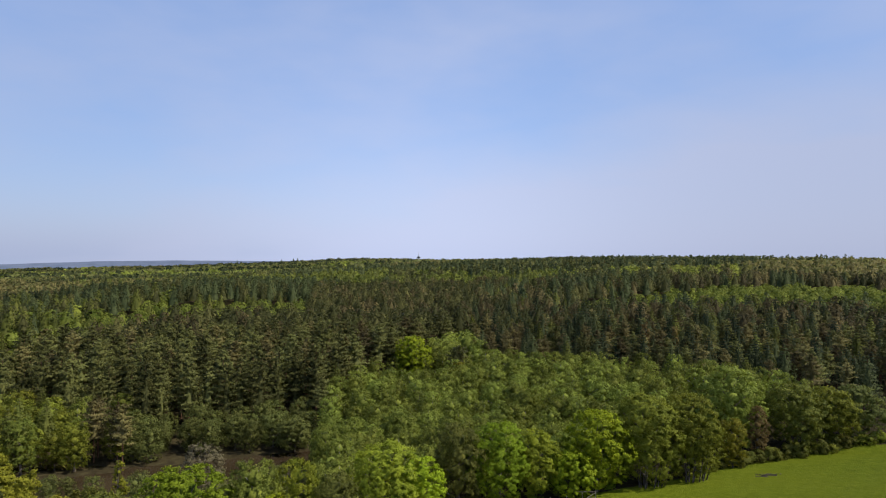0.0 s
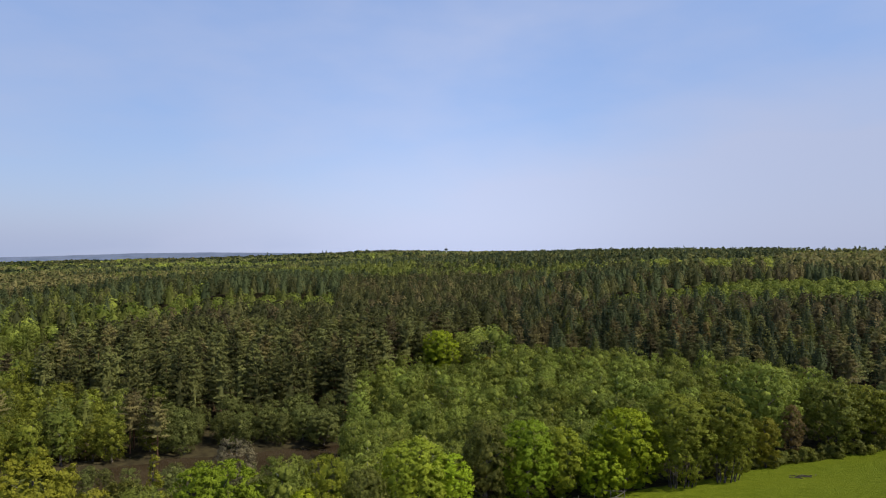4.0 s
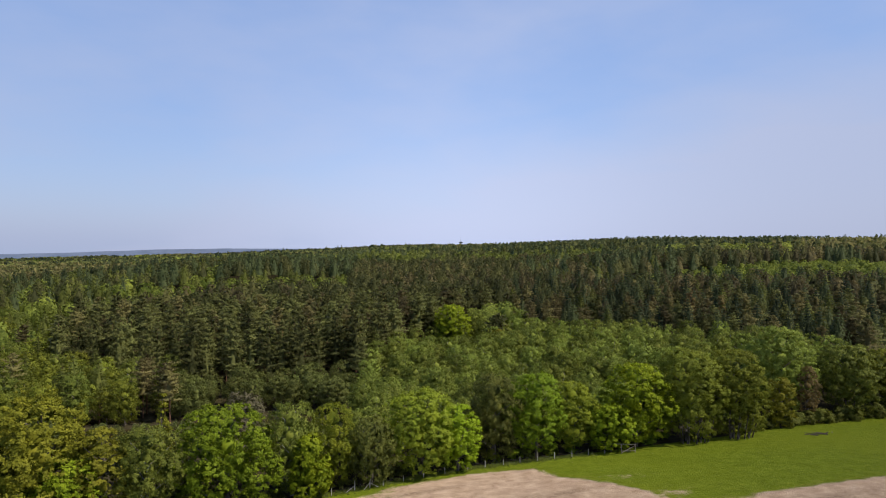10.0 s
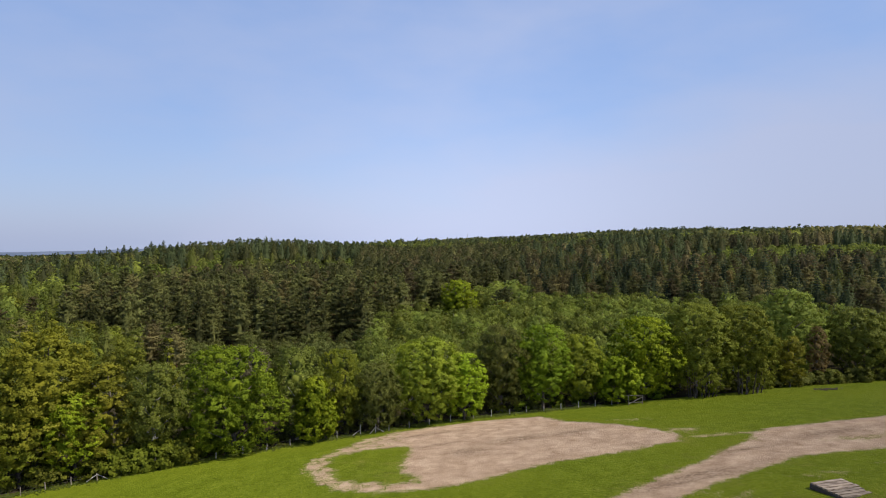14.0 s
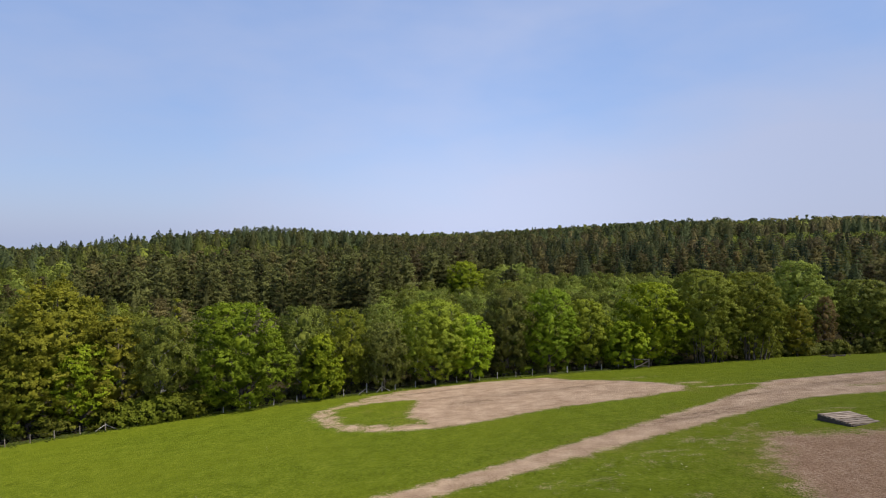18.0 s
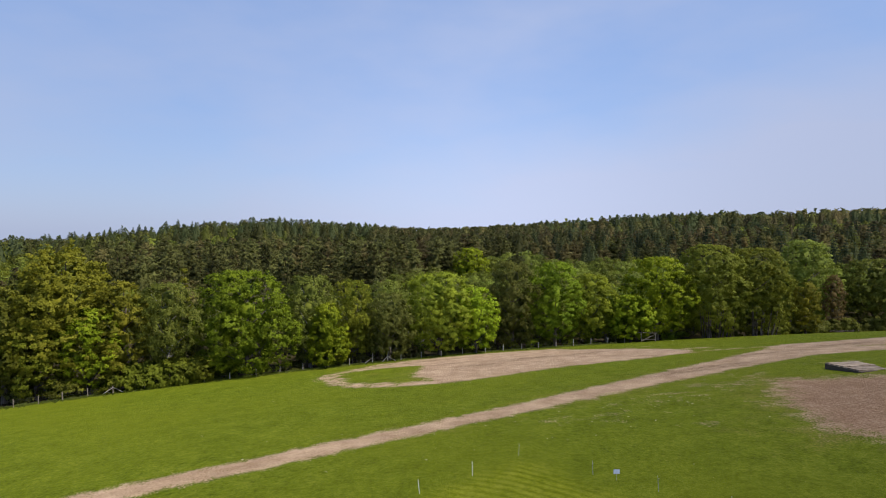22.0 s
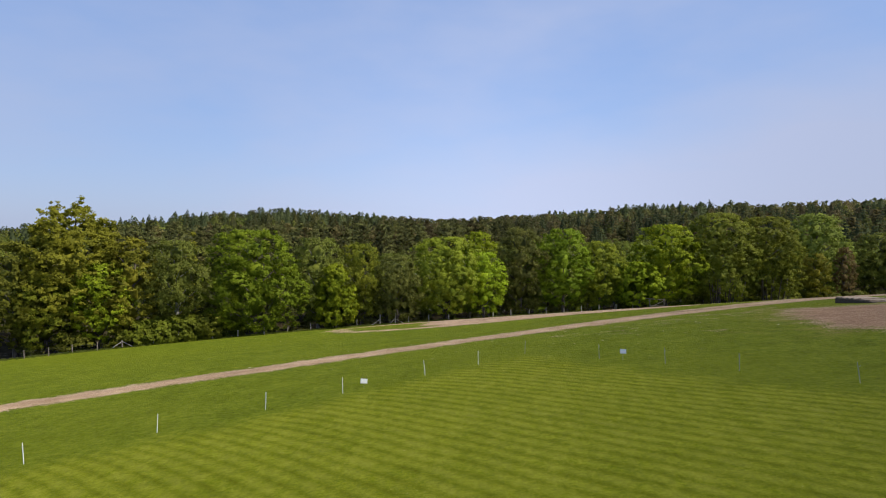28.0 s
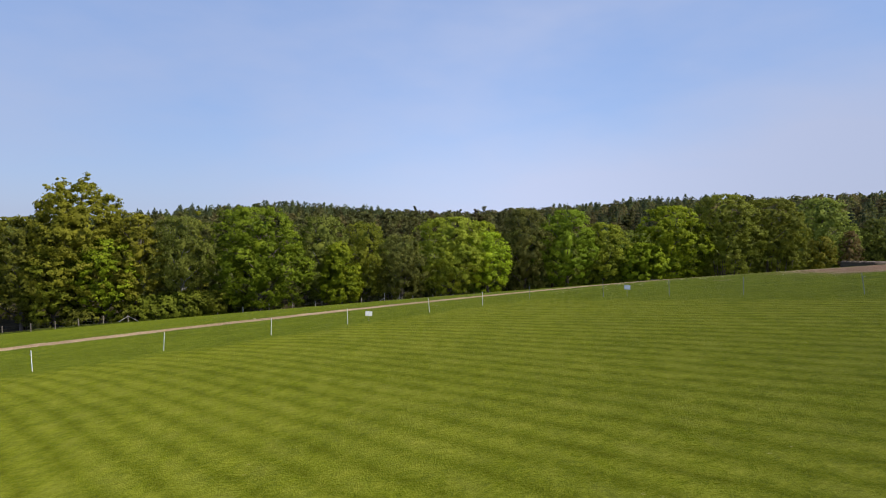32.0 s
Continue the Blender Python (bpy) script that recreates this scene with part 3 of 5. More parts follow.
def broad(seed, height, width, bare=0.14, lobes=64, fill=0.85, leaf=0.2, per=28, clump=0.45, lobe=0.29, heart=(6, 4), spire=0.0, long=1.0, droop=0.0, plumes=0, apart=False):
    """A broadleaved tree standing at the origin: arrays for its wood and its crown. Limbs carry lobes, lobes carry clumps, clumps carry sprays of leaves."""
    rng = np.random.default_rng(seed)
    base, r = height * bare, width / 2
    deep = height - base
    up = (np.arange(lobes) + rng.uniform(0.2, 0.8, lobes)) / lobes
    az = np.arange(lobes) * 2.4 + rng.uniform(-0.5, 0.5, lobes)
    ball = np.sqrt(np.clip(1 - (2 * up - 0.92) ** 2 / 1.2, 0.05, 1))
    cone = np.clip(1.05 - up, 0.04, 1) ** 0.75
    fat = ball * (1 - spire) + cone * spire
    big = lobe * r * rng.uniform(0.75, 1.15, lobes) * (0.5 + 0.5 * fat)
    far = np.maximum(fat * r - big, 0) * rng.uniform(0.65, 1.08, lobes)
    mid = np.stack([np.cos(az) * far, np.sin(az) * far, base + np.clip(up * deep, big * 0.75, deep - big * 0.9)], 1)
    core = np.array([0.2, 0.4, 0.6, 0.8])
    girth = (np.sqrt(1 - (2 * core - 0.92) ** 2 / 1.2) * (1 - spire) + (1.05 - core) ** 0.75 * spire) * r * 0.86
    mid = np.concatenate([mid, [[0.05 * r, 0, height - lobe * r * 0.75]], np.stack([core * 0, core * 0, base + core * deep], 1)])
    big = np.concatenate([big, [lobe * r * 0.75], np.minimum(girth, deep * 0.27)])
    if plumes:
        # an open top: the crown is lower, and single leaders stand up out of it
        mid[:, 2] = base + (mid[:, 2] - base) * 0.8
        for j in range(plumes):
            a = j * 2.4 + 0.6
            out = 0.62 * math.sqrt((j + 0.3) / plumes)
            foot = np.array([math.cos(a) * r * out, math.sin(a) * r * out, height * 0.62])
            tip = foot * (1.1, 1.1, 0) + (0, 0, height * (0.985 - 0.3 * out * rng.uniform(0.6, 1.1)))
            q = np.linspace(0, 1, 8)[:, None]
            mid = np.concatenate([mid, foot + (tip - foot) * q + rng.normal(0, 0.3, (8, 3))])
            big = np.concatenate([big, np.linspace(1.2, 0.5, 8) * rng.uniform(0.8, 1.15)])
    clumps = int(fill * 4 * math.pi * r * (deep + width) / 4 / (1.05 * (clump / 0.62) ** 2))
    heavy = big ** 2 * np.where(np.arange(len(big)) < lobes + 5, 1.0, 3.5)
    # clumps on the outside of the lobes
    which = rng.choice(len(mid), clumps * 4, p=heavy / heavy.sum())
    d = rng.normal(size=(len(which), 3))
    d[:, 2] += 0.25
    d /= np.linalg.norm(d, axis=1)[:, None]
    c = mid[which] + d * (big[which] * rng.uniform(0.78, 1.08, len(which)))[:, None]
    gap = np.linalg.norm(c[:, None] - mid[None], axis=2) / big[None]
    wave = rng.uniform(0, 6.28, 3)
    holes = np.sin(c[:, 0] * 1.9 + wave[0]) + np.sin(c[:, 1] * 2.1 + wave[1]) + np.sin(c[:, 2] * 2.4 + wave[2] + c[:, 0])
    ok = (gap.min(1) > 0.72) & (holes > -0.75) & (c[:, 2] > base * 0.7 + 0.2) & (c[:, 2] < height)
    c, d = c[ok][:clumps], d[ok][:clumps]
    size = clump * rng.uniform(0.6, 1.3, len(c))
    k = np.repeat(np.arange(len(c)), per)
    e = rng.normal(size=(len(k), 3)) + d[k] * 0.7 + (0, 0, 0.25)
    e /= np.linalg.norm(e, axis=1)[:, None]
    at = c[k] + e * (size[k] * rng.uniform(0.15, 1.3, len(k)))[:, None] * (1.15, 1.15, 0.75)
    at[:, 2] -= droop * rng.uniform(0, 1, len(at)) ** 2 * size[k] * 1.6
    at[:, 2] = np.maximum(at[:, 2], 0.25)
    whole = (c[k] - (0, 0, base + deep * 0.4)) / (r, r, deep * 0.55)
    crown = leaves(rng, at, e * 0.4 + d[k] * 0.7 + whole * 0.5, leaf, long)
    if heart:
        v, f, w = balls(mid[lobes + 1:lobes + 5], big[lobes + 1:lobes + 5] * 0.36, *heart)
        v[:, 2] = np.maximum(v[:, 2], 0.2)
        w = w * 0.6 + (v - (0, 0, base + deep * 0.4)) / (r, r, deep * 0.55) * 0.6
        crown = joined([(v, f, w / np.linalg.norm(w, axis=1)[:, None]), crown])
    lean = rng.normal(0, 0.02 * height, 2)
    t = np.linspace(0, 1, 6)
    thick = height * 0.02
    wood = [tube(np.stack([lean[0] * t ** 2, lean[1] * t ** 2, height * 0.85 * t], 1), thick * (1.15 - t) + 0.02, 7)]
    for q in mid[:lobes + 1:6]:
        s = np.clip((q[2] - np.hypot(q[0], q[1]) * 0.8) / (height * 0.85), 0.05, 0.85)
        p0 = np.array([lean[0] * s ** 2, lean[1] * s ** 2, height * 0.85 * s])
        knee = (p0 + q) / 2 + rng.normal(0, 0.2, 3)
        wood.append(tube([p0, knee, q + (q - p0) * 0.05], [thick * 0.45 * (1.1 - s) + 0.02, thick * 0.26, 0.025], 5))
    return (wood if apart else joined(wood)), crown


def pine(seed, height, width, bare=0.24, leaf=0.34, whorls=11, boughs=7, per=23, taper=0.62):
    """A Scots pine: a straight pole with tiers of level boughs that turn up at the tips, open between the tiers, narrowing to a blunt top."""
    rng = np.random.default_rng(seed)
    k = np.linspace(0, 1, 5)
    lean = rng.normal(0, 0.012 * height, 2)
    wood = [tube(np.stack([lean[0] * k, lean[1] * k, height * 0.97 * k], 1), height * 0.011 * (1.1 - k) + 0.02, 5)]
    at, out = [], []
    for w in range(whorls):
        s = w / (whorls - 1)
        z = height * (bare + (0.985 - bare) * s ** 0.9)
        reach = width / 2 * (1.0 - s * 0.96) ** taper * rng.uniform(0.75, 1.15) * min(1.0, 0.62 + s * 1.6) + 0.12
        n = boughs if s < 0.8 else boughs - 3
        for a in rng.uniform(0, 2 * math.pi) + np.arange(n) * 2 * math.pi / n + rng.normal(0, 0.25, n):
            l = reach * rng.uniform(0.5, 1.18)
            way = np.array([math.cos(a), math.sin(a), rng.normal(-0.06, 0.11) + 0.5 * s])
            root = np.array([lean[0] * z / height, lean[1] * z / height, z - 0.08 * l + rng.normal(0, 0.3)])
            if w % 3 == 0 and l > 1.0:
                wood.append(tube([root, root + way * l * 0.9], [0.05, 0.02], 3))
            q = rng.uniform(0.12, 1.0, per) ** 0.6
            at.append(root + way * (l * q)[:, None] + rng.normal(0, 0.06 + 0.11 * l, (per, 3)) * (1, 1, 0.16) + (0, 0, 0.45) * (q ** 2)[:, None])
            out.append(np.tile(way * 0.7, (per, 1)) + (0, 0, 1.0))
    return joined(wood), joined([cone(height * 0.88, bare + 0.05, width * 0.22, 0.6), leaves(rng, np.concatenate(at), np.concatenate(out), leaf, 1.1, 0.5, 0.55)])


def spruce(seed, height, width, bare=0.08, leaf=0.5, whorls=19, per=46):
    """A spruce or larch: a narrow cone of drooping boughs in tiers."""
    rng = np.random.default_rng(seed)
    k = np.linspace(0, 1, 4)
    wood = [tube(np.stack([0 * k, 0 * k, height * 0.98 * k], 1), height * 0.011 * (1.08 - k) + 0.015, 5)]
    at, out = [], []
    for w in range(whorls):
        s = w / (whorls - 1)
        z = height * (bare + (0.99 - bare) * s)
        reach = width / 2 * (1.02 - s) ** 0.8 * rng.uniform(0.8, 1.18)
        n = max(4, int(per * (1.2 - s)))
        tier = rng.integers(0, 9, n) / 9 * 2 * math.pi + w * 0.7
        a = tier + rng.normal(0, 0.14, n)
        l = reach * rng.uniform(0.2, 1.05, n) ** 0.6 * (1 + 0.18 * np.sin(tier * 7 + w))
        at.append(np.stack([np.cos(a) * l, np.sin(a) * l, z - l * 0.34 + rng.normal(0, 0.08, n)], 1))
        out.append(np.stack([np.cos(a), np.sin(a), np.full(n, 0.9)], 1))
    return joined(wood), joined([cone(height * 0.92, bare, width * 0.33, 0.95), leaves(rng, np.concatenate(at), np.concatenate(out), leaf, 1.15, 0.45, 0.5)])


def far_crown(kind, seed, height, width, n, leaf):
    """The top of a tree that stands hundreds of metres off."""
    rng = np.random.default_rng(seed)
    a, u = rng.uniform(0, 2 * math.pi, n), np.sort(rng.uniform(0, 1, n))
    if kind in ("spruce", "larch", "pine", "brown_pine", "edge_pine"):
        low, power = (0.5, 0.82) if kind in ("spruce", "larch") else (0.58, 0.55)
        r = width / 2 * (1.0 - u * 0.98) ** power * rng.uniform(0.65, 1.12, n)
        z = height * (low + (1 - low) * u)
        out = np.stack([np.cos(a), np.sin(a), np.full(n, 1.1)], 1)
        wide, heart = 0.5, cone(height * 0.95, low - 0.06, width * 0.55, power, 5, 3)
    else:
        long = 0.48
        r = width / 2 * np.sqrt(1 - u ** 2) * (1 + 0.14 * np.sin(3 * a + seed)) * rng.uniform(0.8, 1.1, n)
        z = height * (1 - long + long * u * rng.uniform(0.9, 1.03, n))
        out = np.stack([np.cos(a) * np.sqrt(1 - u ** 2), np.sin(a) * np.sqrt(1 - u ** 2), u + 0.25], 1)
        wide, heart = 0.75, balls([(0, 0, height * (1 - long))], [width * 0.34], 6 if n > 20 else 5, 4 if n > 20 else 3, height * long / width * 2.1)
    return None, joined([heart, leaves(rng, np.stack([np.cos(a) * r, np.sin(a) * r, z], 1), out, leaf, 1.0, 0.5, wide)])


def tree(name, shape, leafy, bark, label, category, group=""):
    """A tree as a thing: an empty at its foot, a trunk with limbs, and a crown."""
    ob = tagged(new(name), label, category, group)
    pieces = shape[0] if isinstance(shape[0], list) else [shape[0]]
    for k, piece in enumerate(pieces):
        word = "limb" if k else "trunk"
        part(word, mesh_of(word, *piece, mat=bark, smooth=True), bark, ob)
    part("crown", mesh_of("crown", *shape[1], mat=leafy), leafy, ob)
    return ob


def stand(ob, x, y, z=None, turn=0.0, size=1.0, sink=0.15):
    ob.matrix_basis = Matrix.LocRotScale((x, y, (z_at(x, y) if z is None else z) - sink), Euler((0, 0, turn)), (size,) * 3)
    return ob


# the row behind the fence, one by one: place, height, spread and how the crown is made
EDGE = [
    ("poplar", -59.5, 103, 16.8, 19.7, GOLD, BARK, dict(spire=0.3, bare=0.17, lobe=0.25, lobes=80, fill=0.9, plumes=9), "tall yellow-green poplar with an open, ragged crown"),
    ("alder", -66, 99, 9.0, 12.8, OLIVE, BARK, dict(), "dark olive-green alder behind the field fence"),
    ("field_maple", -54, 101.5, 5.5, 10.4, BRIGHT, BARK, dict(bare=0.10), "low bright green maple leaning over the fence"),
    ("field_maple", -61.5, 99.5, 4.0, 10.4, LIME, BARK, dict(bare=0.10), "low light green maple beside the poplar"),
    ("golden_oak", -50, 103, 9.5, 9.9, GOLD, BARK, dict(), "young oak with golden spring leaves"),
    ("silver_birch", -43, 104.5, 9.3, 11.6, BIRCH, WHITEBARK, dict(clump=0.4, leaf=0.165, per=25, droop=1.0, bare=0.32), "silver birch with a white trunk behind a low hedge"),
    ("larch_sapling", -47, 121, 10.8, 5.2, GOLD, BARK, dict(clump=0.4, leaf=0.2, per=20, spire=1.0), "slim pale yellow-green tree rising above its neighbours"),
    ("oak", -32, 110.5, 10.8, 19.7, OAK, BARK, dict(bare=0.10), "broad dark green oak with a domed crown"),
    ("silver_birch", -22.3, 117, 9.7, 11.6, BIRCH, WHITEBARK, dict(clump=0.4, leaf=0.165, per=25, droop=1.0, bare=0.14), "silver birch with a fine grey-green crown"),
    ("young_chestnut", -18.6, 114, 4.8, 9.5, BRIGHT, BARK, dict(bare=0.10, spire=0.6, leaf=0.24), "small vivid green chestnut among birches"),
    ("silver_birch", -15.2, 120, 8.8, 10.7, LIME, BARK, dict(clump=0.4, leaf=0.165, per=25, droop=1.0, bare=0.14), "yellow-green birch with a rounded crown"),
    ("silver_birch", -7.9, 118.8, 6.2, 10.0, DARKB, BARK, dict(clump=0.4, leaf=0.165, per=25, droop=1.0, bare=0.14), "small grey-green birch with hanging twigs"),
    ("lime_tree", 1.5, 124.2, 9.7, 16.8, LIME, BARK, dict(bare=0.14, droop=0.3), "broad light green lime tree by the fence"),
    ("lime_tree", 8.8, 124.6, 6.6, 9.9, BRIGHT, BARK, dict(bare=0.12), "bright green side tree against the lime"),
    ("dark_birch", 16.8, 130.5, 11.8, 11.6, DARKB, BARK, dict(clump=0.42, leaf=0.175, per=25, droop=1.0, bare=0.12), "dark grey-green weeping birch"),
    ("sycamore", 25.9, 132, 11.3, 14.4, OAK, BARK, dict(), "deep green sycamore with large leaves"),
    ("ash_tree", 34.2, 134.5, 8.7, 11.1, LIME, BARK, dict(), "pale green ash with a loose crown"),
    ("horse_chestnut", 42, 132.5, 4.3, 11.0, BRIGHT, BARK, dict(leaf=0.26, bare=0.14), "low bright green chestnut beside the timber frame"),
    ("horse_chestnut", 48.8, 136, 12.1, 16.2, BRIGHT, BARK, dict(leaf=0.25, clump=0.55, bare=0.15), "tall bright yellow-green chestnut with layered foliage"),
    ("hornbeam", 61.5, 138.6, 14.8, 18.0, OLIVE, BARK, dict(bare=0.11), "tall olive-green hornbeam on several bare stems"),
    ("hornbeam", 73, 141, 14.0, 18.0, OLIVE, BARK, dict(bare=0.1), "wide olive-green hornbeam at the end of the row"),
    ("field_birch", 99, 166, 15.6, 19.7, BIRCH, BARK, dict(clump=0.7, leaf=0.32, per=26), "large grey-green birch clump behind the field corner"),
    ("golden_oak", 90, 150.5, 5.6, 7.9, GOLD, BARK, dict(bare=0.10), "small yellow-green tree in the wood edge"),
    ("copper_beech", 101, 157, 7.0, 6.2, RUST, BARK, dict(bare=0.17, per=16, fill=0.8), "brown half-bare tree in the wood edge"),
    ("goat_willow", 117, 165, 10.5, 18.6, BIRCH, BARK, dict(clump=0.7, leaf=0.32, per=26), "broad grey-green willow at the corner of the field"),
    ("goat_willow", 130, 168, 9, 16.2, OLIVE, BARK, dict(clump=0.7, leaf=0.32, per=26), "olive-green willow at the end of the field"),
    ("goat_willow", 143, 172, 8, 16.2, WILLOW, BARK, dict(clump=0.7, leaf=0.32, per=26), "grey-green willow at the edge of the wood"),
]
for i, (name, x, y, top, spread, leafy, bark, style, label) in enumerate(EDGE):
    z = z_at(x, y)
    shape = broad(100 + i, top - z, spread, apart=True, **style)
    ob = stand(tree(name, shape, leafy, bark, label, "tree", "trees along the fence"), x, y, z)
    if name == "hornbeam":
        for j in range(14):
            a = j * 0.9 + i
            foot = np.array([math.cos(a * 2.1) * 3.2 * (0.5 + 0.5 * (j % 3) / 2), math.sin(a * 2.1) * 1.6 - 2.2, 0.0])
            v, f = tube([foot, foot * 1.15 + (0, 0, 2.5), foot * 1.4 + (0, 0, 6.5)], [0.16, 0.12, 0.07], 6)
            part("stem", mesh_of("stem", v, f, mat=bark, smooth=True), bark, ob)


# ---- the wood: trees that can be told apart are things, those behind are one mass a kind ----
PINES = [(-130, 228), (-75, 214), (-19, 216), (-8, 245), (12, 275), (50, 322), (84, 470), (20, 545), (-41, 500), (-37, 362), (-68, 362), (-113, 338), (-140, 290)]
SPRUCES = [(46, 300), (52, 258), (112, 228), (150, 188), (420, 150), (330, 330), (281, 352), (206, 380), (158, 440), (84, 480)]
BRIGHTS = [(-116, 392), (-44, 412), (-36, 364), (-70, 364), (-113, 342), (-150, 285), (-200, 262), (-205, 312)]
FIRS = [(-262, 412), (-150, 412), (-150, 436), (-262, 436)]
CEDARS = [(-100, 480), (-42, 480), (-42, 512), (-100, 512)]
BIRCHES = [(-16, 130), (-16, 212), (-6, 245), (12, 272), (46, 345), (50, 300), (52, 256), (112, 226), (150, 186), (220, 150), (160, 130)]
NEAR_BANK = [(-150, 60), (-14, 118), (-14, 188), (-60, 172), (-110, 156), (-150, 150)]
BANK = [(-160, 170), (-95, 176), (-60, 190), (-20, 200), (-18, 218), (-75, 213), (-130, 227), (-200, 240)]


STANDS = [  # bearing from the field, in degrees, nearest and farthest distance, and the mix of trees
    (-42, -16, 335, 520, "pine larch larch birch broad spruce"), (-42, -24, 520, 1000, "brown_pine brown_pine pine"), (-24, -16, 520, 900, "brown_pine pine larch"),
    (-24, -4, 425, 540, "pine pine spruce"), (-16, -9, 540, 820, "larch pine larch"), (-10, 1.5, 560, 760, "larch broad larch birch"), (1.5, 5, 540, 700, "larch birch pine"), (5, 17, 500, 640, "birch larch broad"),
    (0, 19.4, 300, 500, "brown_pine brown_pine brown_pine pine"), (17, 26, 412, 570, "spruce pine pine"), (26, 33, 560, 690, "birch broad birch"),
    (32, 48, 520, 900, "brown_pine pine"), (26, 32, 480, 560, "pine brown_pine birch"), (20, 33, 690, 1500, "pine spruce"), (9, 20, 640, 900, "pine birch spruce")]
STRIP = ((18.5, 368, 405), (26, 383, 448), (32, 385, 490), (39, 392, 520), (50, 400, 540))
PLOTS = np.random.default_rng(44)
PLOT_X, PLOT_Y = PLOTS.uniform(-2600, 3300, 700), PLOTS.uniform(380, 3600, 700)
# far mixes lean on willow: its grey-green stands in for distance haze
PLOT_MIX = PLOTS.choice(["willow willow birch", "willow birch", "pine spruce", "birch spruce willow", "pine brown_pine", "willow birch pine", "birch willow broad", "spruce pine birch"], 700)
PLOT_TONE = PLOTS.uniform(-0.22, 0.22, 700)


def plot_of(x, y):
    """The number of the plot of land that a place belongs to: patches longer from side to side than they are deep."""
    best, which = np.full(len(x), 1e18), np.zeros(len(x), dtype=int)
    for i in range(700):
        d = ((x - PLOT_X[i]) * 0.75) ** 2 + (y - PLOT_Y[i]) ** 2
        near = d < best
        best, which = np.where(near, d, best), np.where(near, i, which)
    return which


def drawn_from(mix, dice):
    names = np.array(mix.split())
    return names[np.minimum((dice * len(names)).astype(int), len(names) - 1)]


def wood_kind(x, y, dice):
    """Which trees grow where: for each place one of the kinds below."""
    plot = plot_of(x + np.sin(y / 37) * 12, y + np.sin(x / 31) * 12)
    kind = np.full(len(x), "birch", dtype="U12")
    for i in np.unique(plot):
        sel = plot == i
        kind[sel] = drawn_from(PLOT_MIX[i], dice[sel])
    kind = np.where(y < 380, drawn_from("broad birch larch pine", dice), kind)
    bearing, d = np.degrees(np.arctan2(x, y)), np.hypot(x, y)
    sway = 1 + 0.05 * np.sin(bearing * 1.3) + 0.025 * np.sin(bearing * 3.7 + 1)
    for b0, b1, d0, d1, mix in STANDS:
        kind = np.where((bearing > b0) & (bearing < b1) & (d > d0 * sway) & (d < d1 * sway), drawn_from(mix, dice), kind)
    kind = np.where(inside(x, y, BIRCHES) > 0, np.where(dice < 0.86, "birch", "broad"), kind)
    kind = np.where(inside(x, y, BRIGHTS) > 0, np.where(dice < 0.5, "broad", np.where(dice < 0.8, "birch", "larch")), kind)
    kind = np.where(inside(x, y, BANK) > 0, "willow", kind)
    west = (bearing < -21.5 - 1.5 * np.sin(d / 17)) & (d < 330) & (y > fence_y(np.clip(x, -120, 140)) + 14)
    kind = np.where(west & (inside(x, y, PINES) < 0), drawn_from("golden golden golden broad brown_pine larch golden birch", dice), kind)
    kind = np.where(inside(x, y, SPRUCES) > 0, np.where(dice < 0.36, "spruce", np.where(dice < 0.6, "pine", np.where(dice < 0.92, "brown_pine", "larch"))), kind)
    kind = np.where(inside(x, y, PINES) > 0, np.where(y < 243, "edge_pine", np.where(dice < 0.76, "pine", "brown_pine")), kind)
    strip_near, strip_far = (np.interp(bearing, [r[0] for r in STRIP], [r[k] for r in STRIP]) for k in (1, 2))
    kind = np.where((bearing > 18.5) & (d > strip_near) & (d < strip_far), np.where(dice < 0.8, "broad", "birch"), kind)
    kind = np.where(inside(x, y, CEDARS) > 0, "spruce", kind)
    return kind


KINDS = {  # leaves, bark, name, label, height and spread
    "pine": (PINE, PINEBARK, "scots_pine", "dark green Scots pine on a bare brown trunk", 17.5, 9.4),
    "brown_pine": (BROWNPINE, PINEBARK, "maritime_pine", "brownish pine with dead lower boughs", 17.0, 9.2),
    "golden": (OLIVE, BARK, "young_oak", "olive-gold oak in young leaf", 12.5, 9.6),
    "edge_pine": (PINE, PINEBARK, "black_pine", "tall pine with tiers of boughs above the pond", 17.5, 8.4),
    "spruce": (SPRUCE, PINEBARK, "spruce", "dark narrow spruce in a dense stand", 19.0, 9.4),
    "larch": (LARCH, PINEBARK, "larch", "light green larch among darker conifers", 17.6, 9.4),
    "birch": (BIRCH, WHITEBARK, "birch", "slender birch with fresh grey-green leaves", 13.6, 8.8),
    "broad": (WOODLEAF, BARK, "broadleaved_tree", "bright green broadleaved tree in the wood", 14.5, 10.0),
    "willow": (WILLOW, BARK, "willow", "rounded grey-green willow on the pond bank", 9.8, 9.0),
}


def wood_shape(kind, seed, level):
    """Level 0 is a tree seen from 150 to 350 m; 1 to 3 are plainer, farther and coarser."""
    h, w = KINDS[kind][4:]
    if level:
        w *= (1, 1.05, 1.3, 2.5, 4.2)[level]
        return far_crown(kind, seed, h, w, (0, 120, 22, 12, 10)[level], w * (0, 0.08, 0.16, 0.19, 0.19)[level])
    if kind in ("pine", "brown_pine"):
        return pine(seed, h, w, 0.45, 0.36, 9, 8, 26)
    if kind == "edge_pine":
        return pine(seed, h, w)
    if kind in ("spruce", "larch"):
        return spruce(seed, h, w, 0.42, 0.5, 13, 60)
    return broad(seed, h, w, 0.12, 20, 0.8, 0.25, 16, 0.66, 0.4, (5, 3), spire=0.05, droop=0.5)


